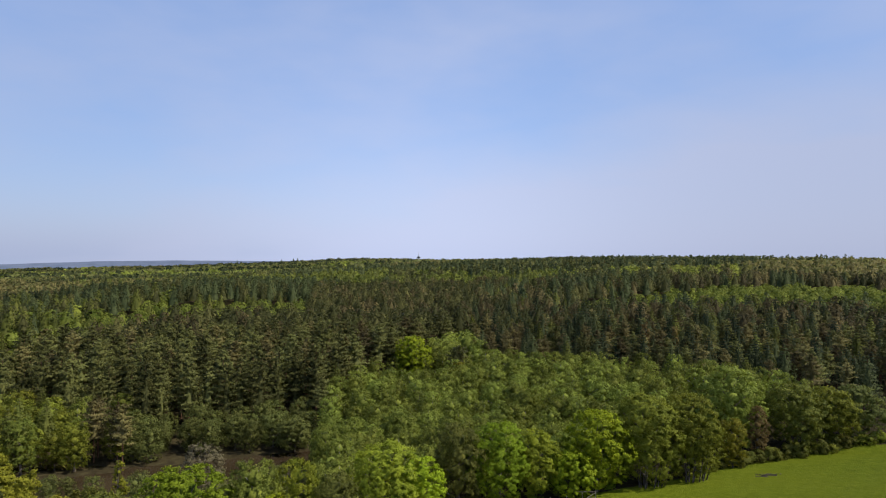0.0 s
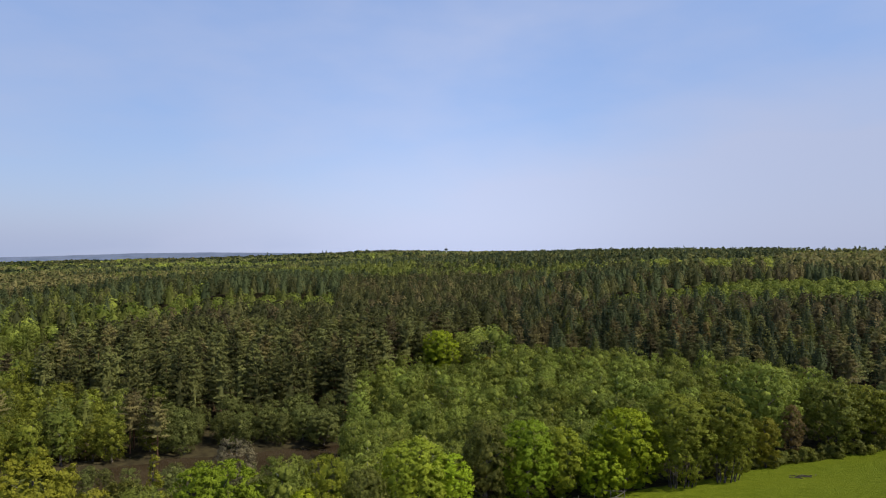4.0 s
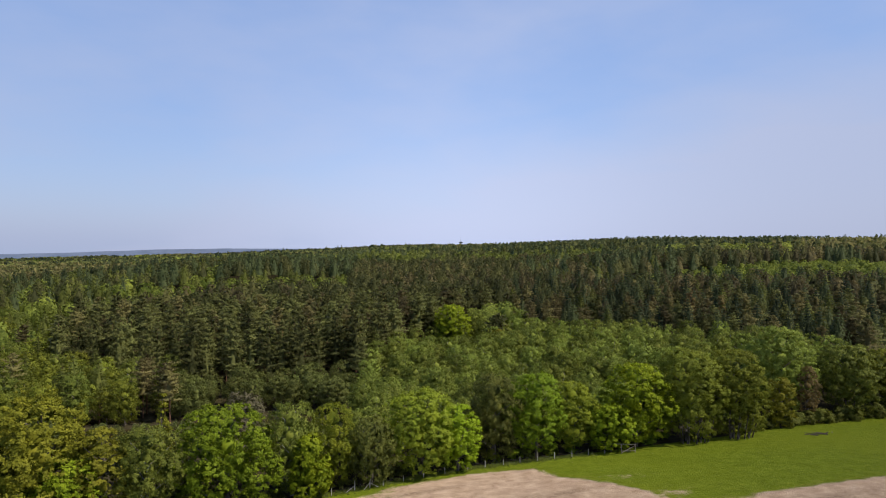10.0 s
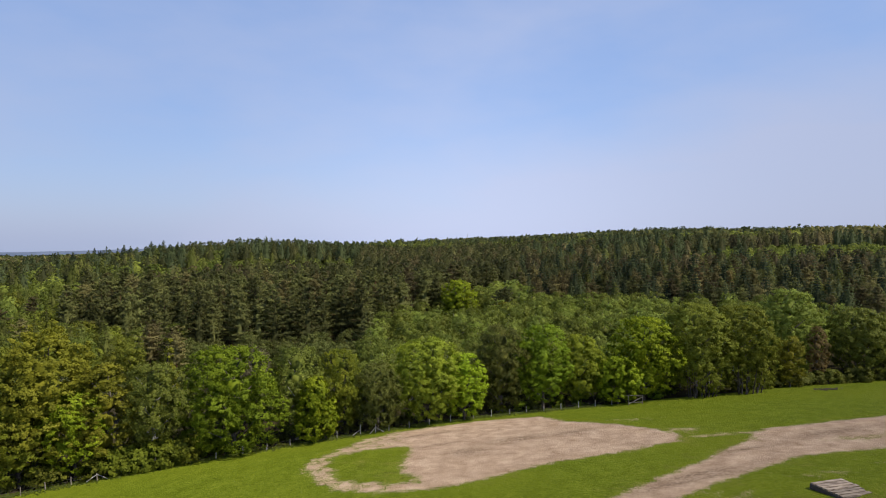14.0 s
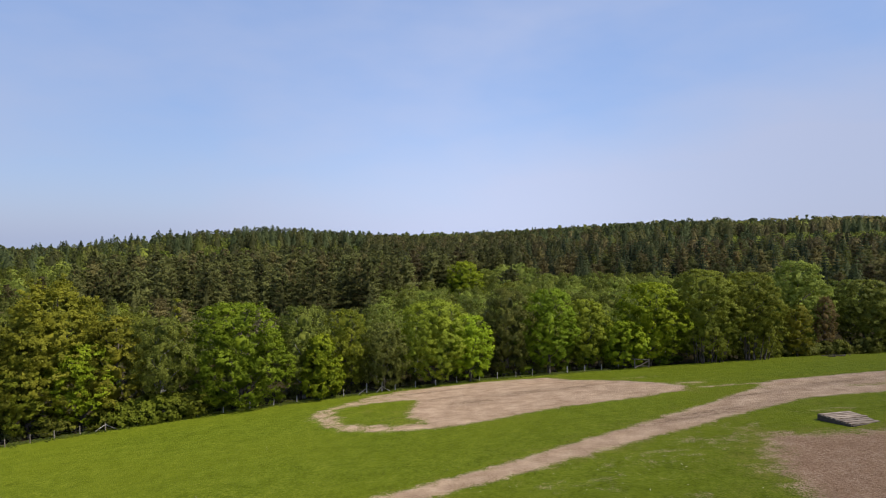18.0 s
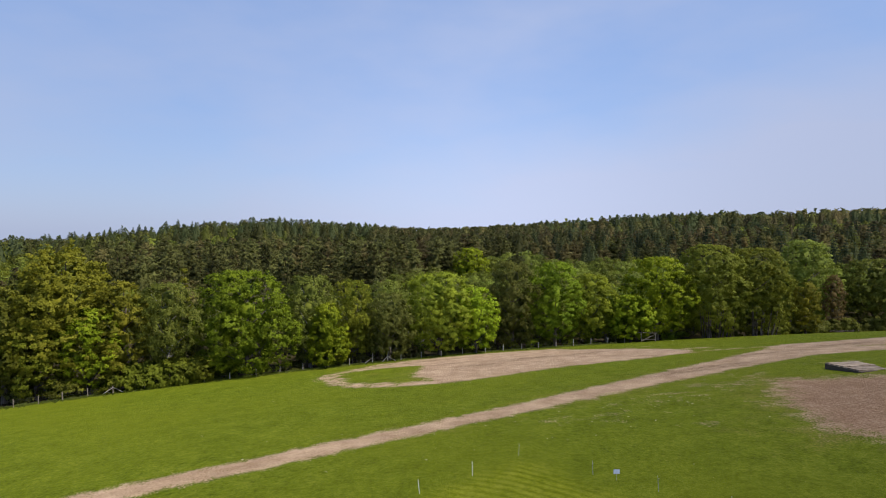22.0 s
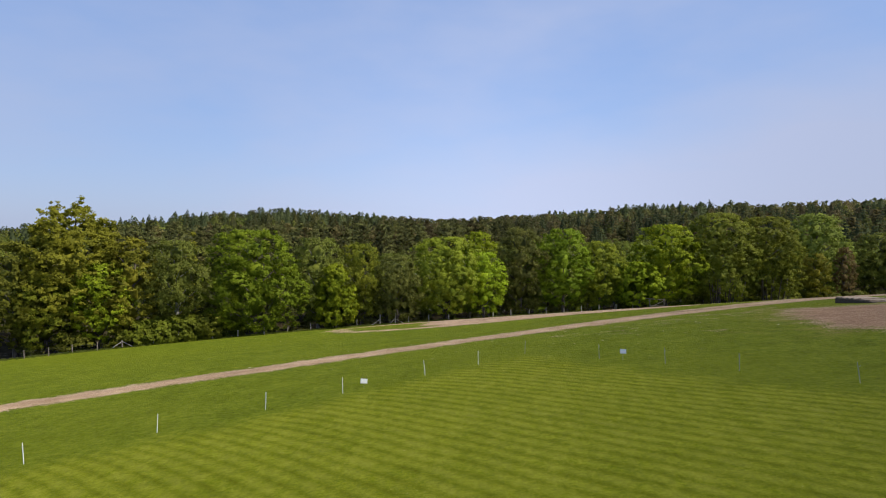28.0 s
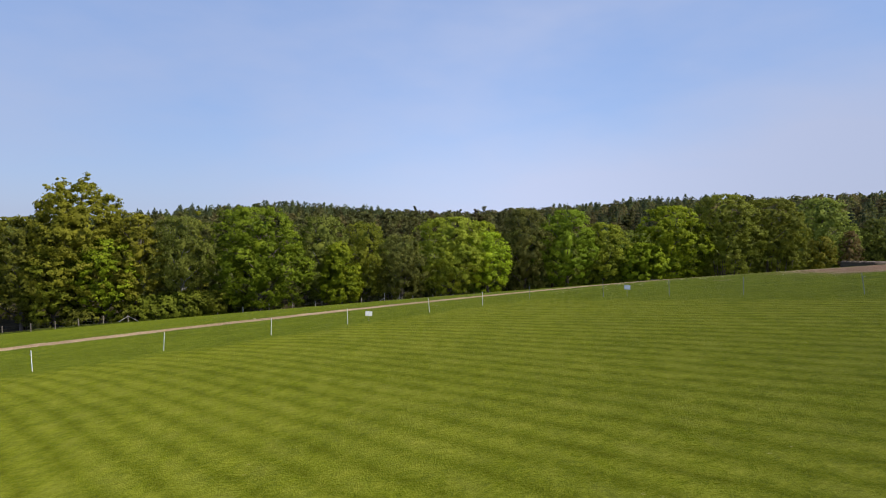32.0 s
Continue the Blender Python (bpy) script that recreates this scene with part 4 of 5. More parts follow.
def wide_leaf(kind):
    return np.isin(kind, ("birch", "broad", "willow", "golden"))


rng = np.random.default_rng(7)


def scattered(near, far, gap):
    """Places on a shaken grid between two distances, as wide as the land that comes into view."""
    xs, ys = np.meshgrid(np.arange(-0.76 * far - 40, 0.98 * far + 40, gap), np.arange(near * 0.7, far, gap))
    x = xs.ravel() + rng.uniform(-0.42, 0.42, xs.size) * gap
    y = ys.ravel() + rng.uniform(-0.42, 0.42, xs.size) * gap
    d = np.hypot(x, y)
    keep = (d >= near) & (d < far) & (x > -0.75 * y - 12) & (x < 0.96 * y + 12)
    keep &= y > fence_y(np.clip(x, -120, 140)) + np.where(x > 80, 20, 11)
    keep &= along(x, y, POND) < -3.0
    keep &= np.hypot(x + 163, (y - 292) * 0.5) > 11
    keep &= inside(x, y, FIRS) < 0
    return x[keep], y[keep]


protos = {}
for kind in KINDS:
    leafy, bark, name, label, h, w = KINDS[kind]
    protos[kind] = []
    for s in range(4):
        ob = tree(name, wood_shape(kind, 40 + s, 0), leafy, bark, label, "tree", "trees of the wood")
        protos[kind].append(ob)
used = {k: 0 for k in KINDS}
LIMIT = {"pine": 220, "edge_pine": 120, "golden": 90, "brown_pine": 140, "spruce": 200, "larch": 90, "birch": 300, "broad": 120, "willow": 150}
mass = {}
for level, near, far, gap in ((0, 120, 370, 6.3), (1, 370, 560, 6.6), (2, 560, 1100, 8.4), (3, 1100, 2400, 19.0), (4, 2400, 3600, 34.0)):
    x, y = scattered(near, far, gap)
    dice = rng.uniform(0, 1, len(x))
    kind = wood_kind(x, y, dice)
    wide = wide_leaf(kind)
    thin = wide & (inside(x, y, BANK) < 0) & (rng.uniform(0, 1, len(x)) < (0.08 if level < 2 else 0.0))
    thin |= ~wide & (rng.uniform(0, 1, len(x)) < (0.15 if level == 0 else 0.0))
    thin |= (inside(x, y, NEAR_BANK) > 0) & (rng.uniform(0, 1, len(x)) < 0.55)
    x, y, kind, dice = x[~thin], y[~thin], kind[~thin], dice[~thin]
    z = land(x, y)
    size = rng.uniform(0.86, 1.1, len(x))
    size = np.where(inside(x, y, CEDARS) > 0, 1.1, size)
    size = np.where((kind == "birch") & (y < 190), size * 0.86, size)
    size = np.where(inside(x, y, BRIGHTS) > 0, size * 0.8, size)
    size = np.where((inside(x, y, PINES) > 0) & (y < 345), size * np.where(y < 285, 1.3, 1.16), size)
    size = np.where(np.hypot(x - 15, y - 249) < 13, size * 0.6, size)
    bank = inside(x, y, NEAR_BANK) > 0
    kind = np.where(bank, "willow", kind)
    size = np.where(bank, np.clip(10 - (y - 130) * 0.2, 2.5, 9) / 9.5 * size, size)
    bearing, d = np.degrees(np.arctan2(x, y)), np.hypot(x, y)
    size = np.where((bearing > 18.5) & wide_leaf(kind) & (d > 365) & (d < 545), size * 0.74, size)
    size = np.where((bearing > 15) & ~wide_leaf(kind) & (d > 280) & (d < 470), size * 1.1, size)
    turn = rng.uniform(0, 2 * math.pi, len(x))
    plot = plot_of(x, y)
    tone = np.clip(rng.normal(0, 0.16, len(x)), -0.32, 0.32) + np.where(np.hypot(x, y) > 560, PLOT_TONE[plot], 0)
    size = np.where(np.hypot(x, y) > 560, size * (1 + PLOT_TONE[plot] * 0.5), size)
    order = np.argsort(np.hypot(x, y))
    for i in order:
        k = str(kind[i])
        if level == 0 and used[k] < LIMIT[k]:
            n = used[k]
            src = protos[k][n % 4]
            if n < 4:
                stand(src, x[i], y[i], z[i], turn[i], size[i])
            else:
                stand(copy_thing(src, Matrix()), x[i], y[i], z[i], turn[i], size[i])
            used[k] += 1
        else:
            mass.setdefault((k, level), []).append((x[i], y[i], z[i], turn[i], size[i], tone[i]))
for (k, level), rows in mass.items():
    rows = np.array(rows)
    shapes = [wood_shape(k, 60 + s, max(level, 1))[1] for s in range(5)]
    pieces, tones = [], []
    for s in range(5):
        v, f, w = shapes[s]
        sel = rows[s::5]
        c, d = np.cos(sel[:, 3])[:, None], np.sin(sel[:, 3])[:, None]
        p = np.stack([v[None, :, 0] * c - v[None, :, 1] * d, v[None, :, 0] * d + v[None, :, 1] * c, np.tile(v[None, :, 2], (len(sel), 1))], 2)
        p = p * sel[:, 4][:, None, None] + sel[:, None, :3]
        nf = (f[None] + (np.arange(len(sel)) * len(v))[:, None, None]).reshape(-1, f.shape[1])
        if len(sel):
            q = np.stack([w[None, :, 0] * c - w[None, :, 1] * d, w[None, :, 0] * d + w[None, :, 1] * c, np.tile(w[None, :, 2], (len(sel), 1))], 2)
            pieces.append((p.reshape(-1, 3), nf, q.reshape(-1, 3)))
            tones.append(np.repeat(sel[:, 5], len(v)))
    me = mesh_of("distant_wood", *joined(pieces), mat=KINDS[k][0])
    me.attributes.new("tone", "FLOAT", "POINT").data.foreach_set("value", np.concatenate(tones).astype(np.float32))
    # far willow masses carry that haze in their leaf colour
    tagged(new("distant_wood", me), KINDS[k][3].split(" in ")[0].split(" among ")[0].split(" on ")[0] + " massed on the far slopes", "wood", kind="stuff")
for k in protos:
    for n in range(used[k], 4):
        stand(protos[k][n], -100 - 7 * n, 260 + 5 * n)

# ---- single trees that stand out in the wood ----
for name, x, y, top, spread, leafy, style, label in (
        ("oak", 16.3, 263, 12.8, 17, BRIGHT, dict(leaf=0.36, per=20, clump=0.7), "round bright green oak rising from the birch wood"),
        ("oak", 48.5, 330, 14.8, 13, LIME, dict(leaf=0.36, per=20, clump=0.7), "light green oak above the valley birches"),
        ("lime_tree", 32.7, 240, 5.6, 8, GOLD, dict(leaf=0.36, per=20, clump=0.7), "small yellow-green tree in the birch wood"),
        ("dead_tree", -37, 140, 6.3, 10.0, PALE, dict(leaf=0.16, per=26, fill=0.9, heart=None), "pale grey-brown tree with bare twigs"),
        ("copper_beech", 112, 250, 19.5, 7, RUST, dict(leaf=0.36, per=20, clump=0.7, spire=0.7), "reddish brown dying conifer in the dark stand"),
        ("copper_beech", 126, 253, 17, 6, RUST, dict(leaf=0.36, per=20, clump=0.7, spire=0.8), "reddish brown dying conifer in the dark stand"),
        ("goat_willow", -24, 196, -3.0, 11, WILLOW, dict(leaf=0.36, per=20, clump=0.7), "round pale willow bush leaning over the pond"),
        ("alder", -58, 133, 0.0, 9, SHRUB, dict(leaf=0.3, per=24, clump=0.62), "green alder on the near bank of the pond"),
        ("alder", -80, 128, 1.0, 10, WILLOW, dict(leaf=0.3, per=24, clump=0.62), "grey-green alder on the near bank of the pond"),
        ("alder", -25, 136, 1.0, 9, BIRCH, dict(leaf=0.3, per=24, clump=0.62), "light green alder behind the fence trees"),
        ("alder", -10, 137, 3.0, 9, BIRCH, dict(leaf=0.3, per=24, clump=0.62), "light green alder behind the fence trees"),
        ("alder", -95, 118, 3.0, 12, SHRUB, dict(leaf=0.3, per=24, clump=0.62), "green alder at the edge of the wood")):
    z = z_at(x, y)
    stand(tree(name, broad(int(x * 7) % 997 + 300, top - z, spread, **style), leafy, BARK, label, "tree", "single trees in the wood"), x, y, z)

# tall firs whose pointed tops stand against the sky
rng = np.random.default_rng(61)
first = [tree("douglas_fir", spruce(610 + k, 20, 10.5, 0.3, 0.5, 20, 64), SPRUCE, PINEBARK, "tall dark fir with a pointed top on the skyline", "tree", "firs on the skyline") for k in range(3)]
for k in range(64):
    x, y = -262 + 112 * (k + rng.uniform(0.1, 0.9)) / 64, rng.uniform(412, 436)
    stand(first[k] if k < 3 else copy_thing(first[k % 3], Matrix()), x, y, None, rng.uniform(0, 6.28), rng.uniform(0.84, 1.12))

# the dark umbrella pine beside the oak
z = z_at(33.5, 250)
stand(tree("umbrella_pine", pine(77, 9.9 - z, 13, 0.6, 0.6, 9, 12, 12), PINE, PINEBARK, "dark broad-topped pine in the birch wood", "tree", "single trees in the wood"), 33.5, 250, z)

# ---- bushes along the edge of the pasture ----
rng = np.random.default_rng(21)
HEDGE = leaf_material("hawthorn_leaves", (0.085, 0.1, 0.01), (0.25, 0.265, 0.025))
BUSHES = [("hawthorn_bush", -48, 101.6, 4.0, 6.5, HEDGE), ("hawthorn_bush", -43.3, 103.6, 4.4, 7, HEDGE), ("hawthorn_bush", -38.8, 105.8, 4.3, 6.5, HEDGE),
          ("hawthorn_bush", -46.0, 101.9, 4.0, 6, HEDGE), ("hawthorn_bush", -41, 104.0, 4.3, 6, HEDGE), ("hawthorn_bush", -50.5, 100.4, 3.0, 5, HEDGE), ("hawthorn_bush", -36.0, 109.8, 4.0, 6, OAK), ("hawthorn_bush", -57, 99.5, 3.0, 6, OLIVE), ("may_bush", 77.5, 145.5, 2.6, 3.0, BLOSSOM)]
for x in np.arange(77, 150, 2.9):
    y = float(fence_y(x)) + rng.uniform(0.5, 3.0)
    BUSHES.append(("laurel_bush", float(x + rng.uniform(-0.8, 0.8)), y, rng.uniform(2.0, 4.2), rng.uniform(3.4, 5.4), (SHRUB, DARKB, OLIVE)[int(rng.integers(0, 3))]))
for x in np.arange(-62, 76, 4.6):
    y = float(fence_y(x)) + rng.uniform(4.2, 6.5)
    BUSHES.append(("bramble_bush", float(x + rng.uniform(-1.2, 1.2)), y, rng.uniform(1.2, 2.6), rng.uniform(2.6, 4.4), (SHRUB, DARKB, OAK)[int(rng.integers(0, 3))]))
WORDS = {"hawthorn_bush": "dense green hawthorn bush behind the post fence", "may_bush": "hawthorn bush in white blossom under the trees",
         "laurel_bush": "low dark evergreen bush at the wood edge", "bramble_bush": "low bramble bush in the shade behind the fence"}
for i, (name, x, y, tall, spread, leafy) in enumerate(BUSHES):
    stand(tree(name, broad(500 + i, tall, spread, 0.0, 12, 1.0, 0.24, 22, 0.5, 0.5), leafy, BARK, WORDS[name], "bush", "bushes along the field edge"), x, y)

# ---- timber and wire ----


def timber(name, dark, light, scale=2.0, across=8.0, spread=0.4):
    m, nt, b = material(name, 0.85)
    where = node(nt, "ShaderNodeTexCoord").outputs["Object"]
    shift = calc(nt, "MULTIPLY", node(nt, "ShaderNodeObjectInfo").outputs["Random"], 40.0)
    moved = nt.nodes.new("ShaderNodeVectorMath")
    nt.links.new(where, moved.inputs[0])
    nt.links.new(shift, moved.inputs[1])
    grain = node(nt, "ShaderNodeTexNoise", Vector=node(nt, "ShaderNodeMapping", Vector=moved.outputs[0], Scale=(1, across, across)).outputs[0], Scale=scale, Detail=6.0).outputs[0]
    c = ramp(nt, grain, [(0.3, dark), (0.7, light)])
    hue = node(nt, "ShaderNodeHueSaturation", Color=c)
    nt.links.new(calc(nt, "ADD", 0.98 - spread / 2, calc(nt, "MULTIPLY", node(nt, "ShaderNodeObjectInfo").outputs["Random"], spread)), hue.inputs["Value"])
    nt.links.new(hue.outputs[0], b.inputs["Base Color"])
    relief(nt, b, grain, 0.5, 0.01)
    return m


GREYWOOD = timber("weathered_timber", (0.12, 0.095, 0.068), (0.36, 0.31, 0.245))
PALEWOOD = timber("bleached_timber", (0.28, 0.25, 0.2), (0.58, 0.54, 0.46))
SLEEPER = timber("sleeper_timber", (0.1, 0.065, 0.04), (0.46, 0.36, 0.26), 0.9, 5.0, 0.55)
DARKWOOD = timber("dark_timber", (0.045, 0.035, 0.027), (0.16, 0.125, 0.09))
WIRE, _, _b = material("rusty_wire", 0.8, 0.2)
_b.inputs["Base Color"].default_value = (0.12, 0.11, 0.1, 1)
WHITE, _nt, _b = material("white_plastic", 0.4)
_n = node(_nt, "ShaderNodeTexNoise", Scale=9.0, Detail=3.0).outputs[0]
_nt.links.new(ramp(_nt, _n, [(0.3, (0.66, 0.66, 0.62)), (0.7, (0.82, 0.82, 0.8))]), _b.inputs["Base Color"])
GREY, _nt, _b = material("grey_plastic", 0.5)
_n = node(_nt, "ShaderNodeTexNoise", Scale=9.0, Detail=3.0).outputs[0]
_nt.links.new(ramp(_nt, _n, [(0.3, (0.2, 0.21, 0.22)), (0.7, (0.3, 0.32, 0.34))]), _b.inputs["Base Color"])
# back of the board, its shade put in as blue-grey colour
SHADED_BOARD, _nt, _b = material("sign_back_painted_shade", 0.45)
_n = node(_nt, "ShaderNodeTexNoise", Scale=12.0, Detail=3.0).outputs[0]
_nt.links.new(ramp(_nt, _n, [(0.3, (0.3, 0.36, 0.46)), (0.7, (0.42, 0.48, 0.58))]), _b.inputs["Base Color"])


def pole(p, q, r, sides=8, taper=0.9):
    """A round pole between two points, with closed ends."""
    p, q = Vector(p), Vector(q)
    bm = bmesh.new()
    m = Matrix.Translation((p + q) / 2) @ (q - p).to_track_quat("Z", "Y").to_matrix().to_4x4()
    bmesh.ops.create_cone(bm, cap_ends=True, segments=sides, radius1=r, radius2=r * taper, depth=(q - p).length, matrix=m)
    return bm


# the stock fence at the foot of the wood
POSTS = [-74.5, -71, -67.5, -64.2, -61, -58.2, -55.4, -52.4, -49.3, -45.3, -41.1, -37.3, -33.7, -29.8, -26.2, -22.5, -18.8, -14.8, -10.8, -8.1, -5.7, -1.9, 1.9, 6.1, 10.7, 14.3, 18.1, 21.6,
         25.3, 29, 32.8, 36.5, 40.2]
fence = tagged(new("post_fence"), "weathered timber posts with wire along the wood", "fence")
rng = np.random.default_rng(5)
tops = []
for x in POSTS:
    y = float(fence_y(x))
    z = z_at(x, y)
    tall = {-29.8: 1.35, -10.8: 1.95, -8.1: 1.95}.get(x, rng.uniform(1.1, 1.4))
    r = {-29.8: 0.14, -10.8: 0.1, -8.1: 0.1, 1.9: 0.11, 10.7: 0.11}.get(x, rng.uniform(0.07, 0.09))
    lean = rng.normal(0, 0.045, 2)
    # west of x = -47 darker timber stands in for the trees' shade
    part("post", pole((x, y, z - 0.3), (x + lean[0], y + lean[1], z + tall), r), PALEWOOD if x > -47 else GREYWOOD, fence)
    tops.append((x, y, z))
for h in (0.35, 0.75, 1.05):
    v, f = tube([(x, y - 0.08, z + h) for x, y, z in tops], [0.006] * len(tops), 3)
    part("wire", mesh_of("wire", v, f, mat=WIRE), WIRE, fence)
for x, ways in ((-49.3, (-1.5, 1.5)), (-10.8, (-1.6,)), (-8.1, (1.5, -1.0))):
    y = float(fence_y(x))
    z = z_at(x, y)
    for w in ways:
        y2 = float(fence_y(x + w)) - 0.15
        part("strut", pole((x + w, y2, z_at(x + w, y2)), (x, y - 0.05, z + 1.05), 0.06), PALEWOOD, fence)

# rough grass and litter left standing along the fence
rng = np.random.default_rng(31)
n = 5200
gx2 = rng.uniform(-76, 38, n)
gy2 = fence_y(gx2) + rng.normal(0.8, 1.1, n)
at = np.stack([gx2, gy2, land(gx2, gy2) + 0.12], 1)
STRAW = leaf_material("straw", (0.3, 0.28, 0.13), (0.5, 0.47, 0.28), 0.2)
TUFT = leaf_material("rough_grass", (0.05, 0.075, 0.008), (0.15, 0.17, 0.03), 0.4)
v, f, w = leaves(rng, at, np.tile((0.0, -0.6, 0.5), (n, 1)), 0.26, 1.0, 0.6, 0.5)
tagged(new("rough_grass", mesh_of("rough_grass", v, f, w, TUFT)), "uncut grass and bramble along the fence", "grass", kind="stuff")

# wisps of straw and pale heads of grass lying about the pasture
rng = np.random.default_rng(37)
sx, sy = np.concatenate([rng.normal(14, 11, 90), rng.uniform(-30, 60, 40)]), np.concatenate([rng.normal(54, 6, 90), rng.uniform(46, 128, 40)])
keep = (inside(sx, sy, MOWN) < -1) & (sy < fence_y(sx) - 2)
at = np.stack([sx, sy, land(sx, sy) + 0.05], 1)[keep]
v, f, w = leaves(rng, at, np.tile((0.0, 0.0, 1.0), (len(at), 1)), 0.085, 1.5, 0.15, 0.6)
tagged(new("straw_litter", mesh_of("straw_litter", v, f, w, STRAW)), "pale wisps of straw lying on the pasture", "straw", kind="stuff")

# the electric fence round the mown ground
STAKES = [(-21.5, 22.6, 0), (-16.8, 25.8, 0), (-12.9, 29.1, 0), (-8.7, 31.9, 0), (-5.2, 34.4, 0), (-0.8, 37.8, 0), (2.5, 40.1, 0), (5.9, 43.4, 1), (9.7, 38.2, 1), (12.4, 34.6, 1), (14.7, 30.9, 1), (17.5, 26.2, 1), (20.5, 21.5, 1)]
paddock = tagged(new("electric_fence"), "thin white and grey plastic stakes round mown grass", "fence")
rng = np.random.default_rng(9)
ends = []
for x, y, grey in STAKES:
    z = z_at(x, y)
    lean = rng.normal(0, 0.05, 2)
    stake = part("stake", pole((x, y, z - 0.15), (x + lean[0], y + lean[1], z + 0.86), 0.018 if not grey else 0.013, 6, 1.0), GREY if grey else WHITE, paddock, "grey plastic stake" if grey else "white plastic stake")
    part("clip", pole((x + lean[0] * 0.8 - 0.03, y - 0.03, z + 0.7), (x + lean[0] * 0.8 + 0.03, y - 0.03, z + 0.74), 0.012, 5), GREY, stake)
    ends.append((x + lean[0] * 0.8, y + lean[1] * 0.8 - 0.03, z + 0.72))
for x, y, z, mat, word in ((-4.15, 35.2, 0.42, WHITE, "small white plastic warning board on the strand"), (10.75, 36.9, 0.52, SHADED_BOARD, "small warning board seen from behind, shade painted in as blue-grey")):
    sign = tagged(new("warning_sign"), word, "sign", "warning signs")
    sign.matrix_basis = pose(x, y, z_at(x, y), 0, 0, 8)
    bm = bmesh.new()
    box(bm, 0.38, 0.012, 0.26, pose(0, 0, z, -8, 5, 0), 0.004)
    part("board", bm, mat, sign)
    for s in (-0.14, 0.14):
        part("hook", pole((s, 0, z + 0.12), (s, 0.0, z + 0.29), 0.006, 5), WIRE, sign)
    part("peg", pole((0.0, 0.03, -0.1), (0, 0.03, z), 0.01, 6), GREY, sign)

# a low platform of heavy timbers, level on a slope
deck = tagged(new("timber_platform"), "low platform of weathered railway sleepers in the grass", "platform")
corner, side, front = Vector((41.8, 66.5, 2.78)), Vector((0.95, -4.05, -0.02)), Vector((4.3, 1.35, -0.12))
u, w = side.normalized(), front.normalized()
turned = Matrix((w, -u, w.cross(-u))).transposed().to_4x4()
rng = np.random.default_rng(12)
count = 7
for i in range(count):
    k = (i + 0.5) / count
    short = (0.0, 0.0, 0.1, 0.0, 0.25, 0.5, 0.35)[i]
    long = front.length - short
    mid = corner + side * k + w * (long / 2) + Vector((0, 0, -0.07 + rng.uniform(-0.035, 0.035)))
    bm = bmesh.new()
    box(bm, long, side.length / count - 0.15, 0.14, Matrix.Translation(mid) @ turned @ pose(0, 0, 0, rng.normal(0, 0.5), 0, rng.normal(0, 0.25)), 0.012)
    part("plank", bm, SLEEPER, deck)
for a0, a1 in ((corner, corner + side), (corner + front, corner + side + front), (corner, corner + front), (corner + side, corner + side + front)):
    a0, a1 = a0 + (a1 - a0).normalized() * 0.06, a1 - (a1 - a0).normalized() * 0.06
    way = (a1 - a0).normalized()
    bm = bmesh.new()
    box(bm, (a1 - a0).length, 0.16, 0.75, Matrix.Translation((a0 + a1) / 2 + Vector((0, 0, -0.51))) @ way.to_track_quat("X", "Z").to_matrix().to_4x4(), 0.015)
    # dark timber here puts the shade of the platform's sides into the colour
    part("beam", bm, DARKWOOD, deck)

# a frame of poles under the chestnut
frame_set = tagged(new("pole_barrier"), "rough barrier of grey poles at the wood edge", "barrier")
fx, fy = 43.2, 129.2
fz = z_at(fx, fy)
for p, q, r in (((fx, fy, fz - 0.3), (fx - 0.1, fy, fz + 2.1), 0.09), ((fx + 3.0, fy + 0.4, z_at(fx + 3, fy) - 0.3), (fx + 3.05, fy + 0.4, fz + 2.0), 0.09)):
    part("post", pole(p, q, r), GREYWOOD, frame_set)
for p, q, r in (((fx - 1.7, fy - 0.1, fz + 2.15), (fx + 3.2, fy + 0.3, fz + 1.75), 0.07), ((fx, fy - 0.1, fz + 0.25), (fx + 3, fy + 0.3, fz + 1.6), 0.06), ((fx, fy - 0.1, fz + 0.6), (fx + 3.0, fy + 0.3, fz + 0.5), 0.06)):
    part("rail", pole(p, q, r), GREYWOOD, frame_set)

# cut branches heaped in the pasture
heap = tagged(new("branch_pile"), "low heap of cut branches lying in the grass", "branches")
rng = np.random.default_rng(17)
for i in range(26):
    x, y = 90.8 + rng.normal(0, 1.5), 138.0 + rng.normal(0, 0.7) - 0.0
    z = z_at(x, y) + rng.uniform(0.05, 0.4)
    a, l = rng.normal(2.9, 0.7), rng.uniform(0.7, 2.0)
    d = Vector((math.cos(a), math.sin(a), rng.normal(0, 0.1))) * l / 2
    part("branch", pole(Vector((x, y, z)) - d, Vector((x, y, z)) + d, rng.uniform(0.04, 0.11), 6, 0.7), DARKWOOD, heap)

# ---- the far distance ----
m, nt, b = material("render_wall", 0.7)
b.inputs["Base Color"].default_value = (0.6, 0.58, 0.54, 1)
dark, nt, b = material("dark_grey_concrete", 0.9)
b.inputs["Base Color"].default_value = (0.09, 0.1, 0.12, 1)
tower = tagged(new("water_tower"), "water tower with dark saucer tank on the skyline", "water tower")
tz = z_at(140, 1790)
part("shaft", pole((140, 1790, tz - 2), (140, 1790, 38), 2.2, 12, 0.85), m, tower)
part("tank", pole((140, 1790, 37.5), (140, 1790, 40.5), 2.4, 16, 2.5), dark, tower, "dark saucer-shaped tank")
part("roof", pole((140, 1790, 40.5), (140, 1790, 42.5), 6.0, 16, 0.25), dark, tower)
part("mast", pole((140, 1790, 42.4), (140, 1790, 54), 0.6, 8, 0.4), m, tower, "thin white mast")
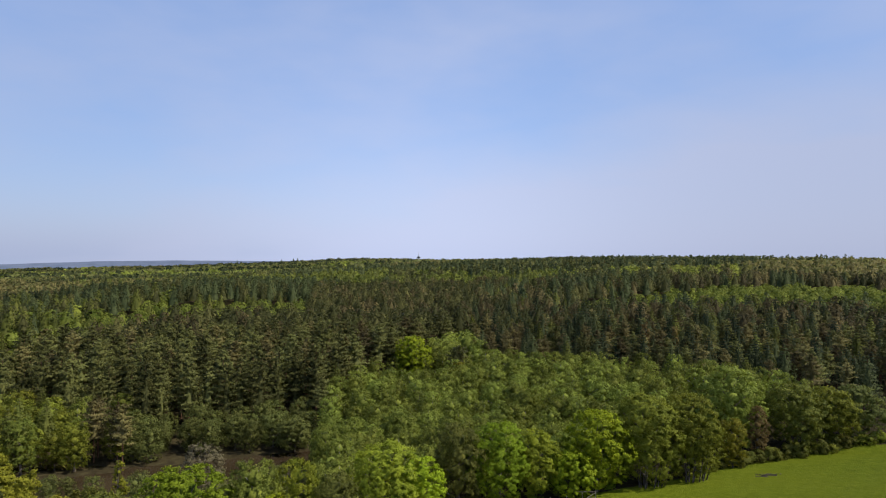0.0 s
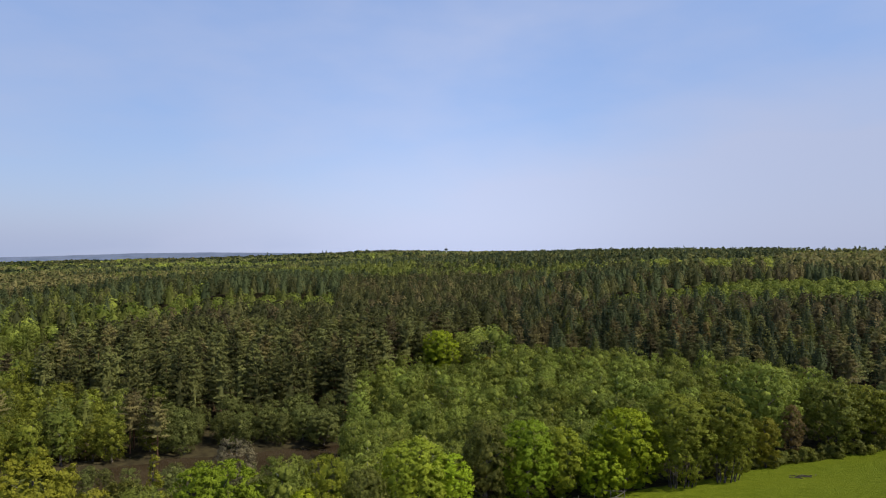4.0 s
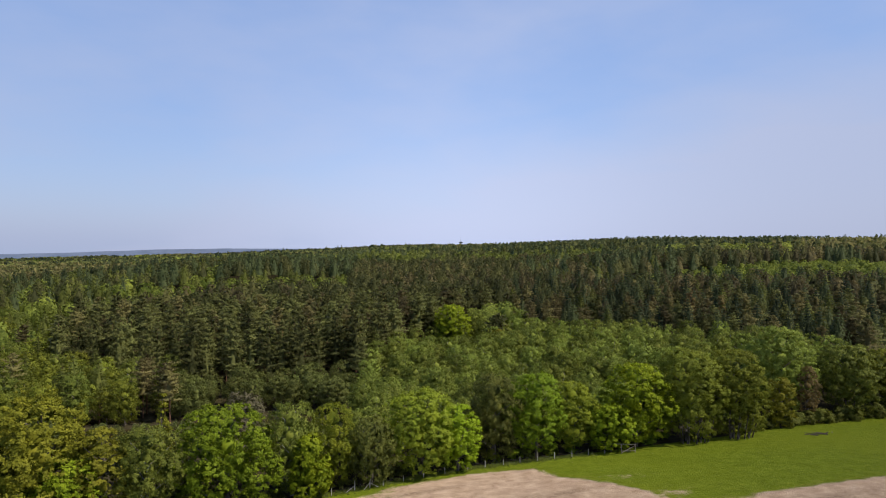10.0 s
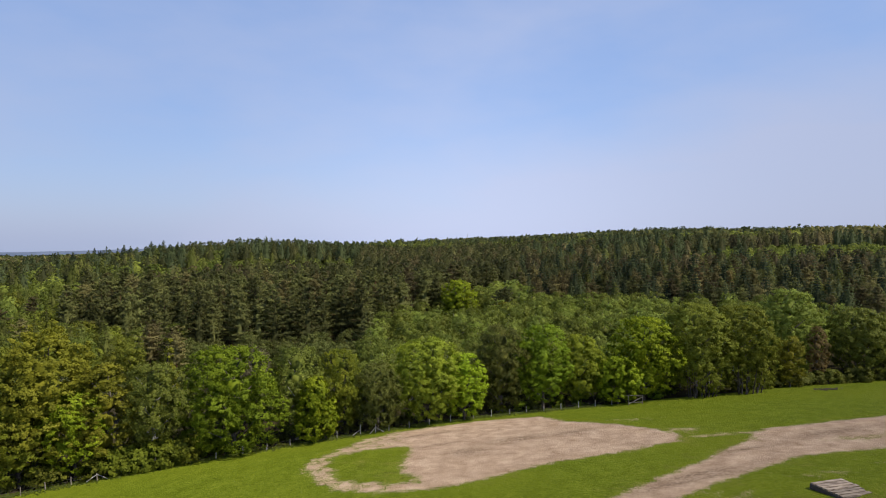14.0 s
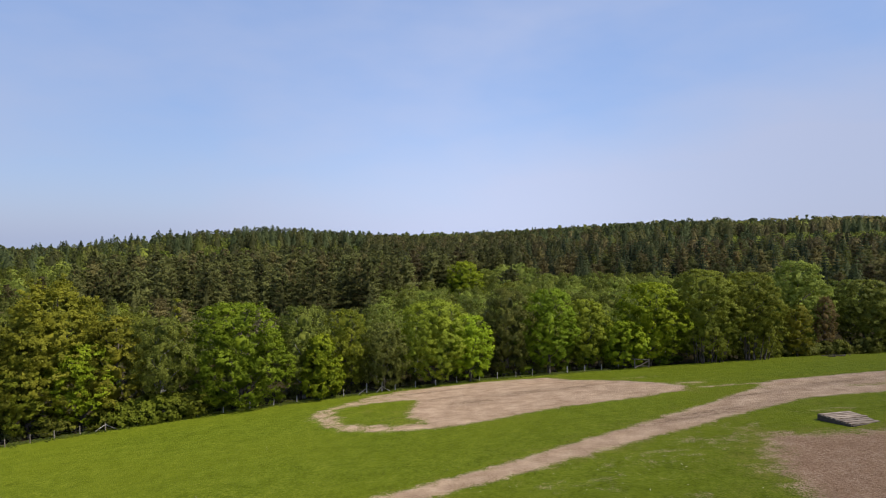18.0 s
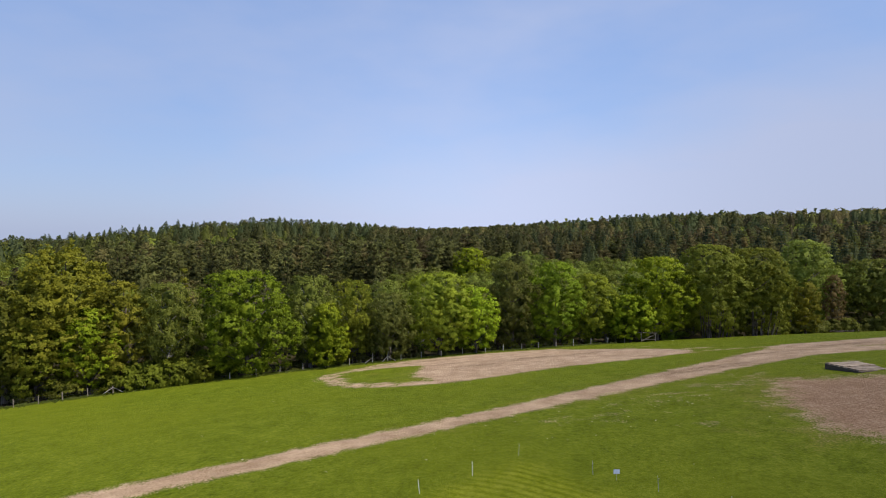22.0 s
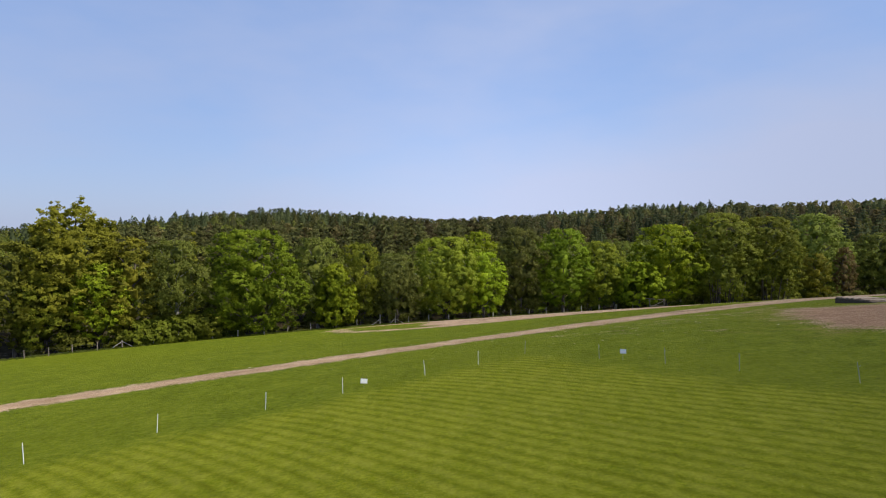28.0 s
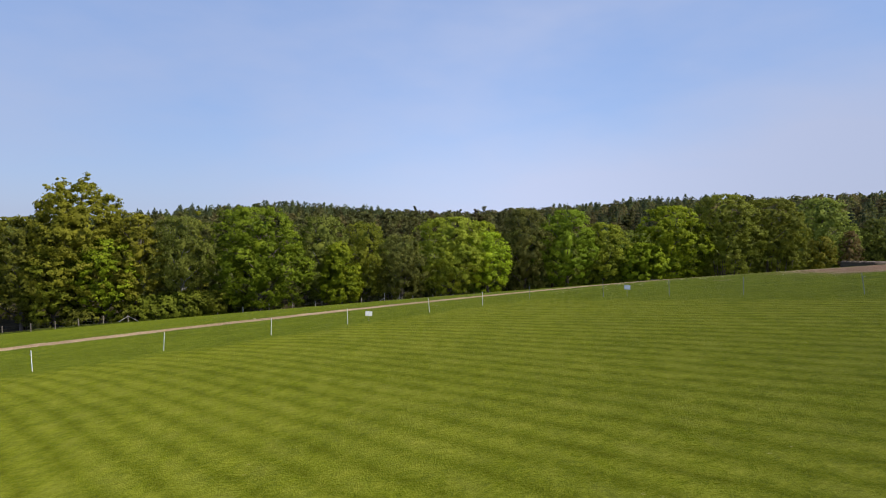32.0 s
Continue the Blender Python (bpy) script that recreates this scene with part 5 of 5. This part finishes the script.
rng = np.random.default_rng(3)
for x, y, top in ((-19, 2200, 36), (-358, 3100, 25), (-338, 3090, 27), (-316, 3110, 22), (-600, 3000, 18), (-150, 2500, 29), (60, 2300, 33), (-420, 3150, 20), (-690, 2300, 8), (-660, 2310, 9), (-640, 2300, 7)):
    z = z_at(x, y)
    ob = tagged(new("tall_conifer"), "dark conifer standing above the far woods", "tree", "conifers on the skyline")
    part("crown", mesh_of("crown", *far_crown("spruce", int(y) % 91, top - z + 4, 16, 40, 2.6)[1], mat=SPRUCE), SPRUCE, ob)
    part("trunk", mesh_of("trunk", *tube([(0, 0, -2), (0, 0, (top - z) * 0.7)], [0.6, 0.3], 5), mat=PINEBARK), PINEBARK, ob)
    ob.location = (x, y, z - 1)
for i in range(7):
    a = radians(30.2 + i * 0.42 + rng.uniform(-0.1, 0.1))
    x, y = math.sin(a) * 4300, math.cos(a) * 4300
    block = tagged(new("tower_block"), "dark grey block on the far skyline", "building", "buildings on the horizon")
    wide, tall = rng.uniform(12, 20), rng.uniform(34, 46)
    bm = bmesh.new()
    box(bm, wide, 14, tall + 30, pose(x, y, tall / 2 - 15), 0.3)
    part("wall", bm, dark, block)
    bm = bmesh.new()
    box(bm, wide * 0.5, 7, 4, pose(x, y, tall + 2), 0.2)
    part("roof_house", bm, dark, block)
# distance haze painted into the ridge as blue-grey colour and a faint glow
m, nt, b = material("painted_haze_ridge", 1.0)
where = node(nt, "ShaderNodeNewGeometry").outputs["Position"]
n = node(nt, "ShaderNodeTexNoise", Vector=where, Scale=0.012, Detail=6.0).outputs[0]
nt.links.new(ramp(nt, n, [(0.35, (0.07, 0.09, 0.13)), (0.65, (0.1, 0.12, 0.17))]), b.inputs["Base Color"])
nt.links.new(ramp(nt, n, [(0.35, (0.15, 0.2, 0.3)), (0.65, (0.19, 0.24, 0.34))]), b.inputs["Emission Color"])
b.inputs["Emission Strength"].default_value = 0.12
ax = np.radians(np.linspace(-50, 62, 260))
crest = np.interp(np.degrees(ax), (-50, -31, -26, -21, -16, -10, 0, 22, 30, 36, 45, 62), (-42, -28, -10, 2, 5, 1, -6, -8, 1, 6, 4, 0)) + np.array([1.6 * noise.noise((a * 30, 0, 0)) + 0.9 * noise.noise((a * 140, 5, 0)) for a in ax])
rows = []
for d, up in ((3950, -60), (4250, 0.0), (4400, 1.0), (4700, 1.0)):
    rows.append(np.stack([np.sin(ax) * d, np.cos(ax) * d, np.where(up > 0, crest, -60 if up < 0 else crest * 0.35 - 4)], 1))
v = np.concatenate(rows)
k = (np.arange(3)[:, None] * 260 + np.arange(259)[None]).ravel()
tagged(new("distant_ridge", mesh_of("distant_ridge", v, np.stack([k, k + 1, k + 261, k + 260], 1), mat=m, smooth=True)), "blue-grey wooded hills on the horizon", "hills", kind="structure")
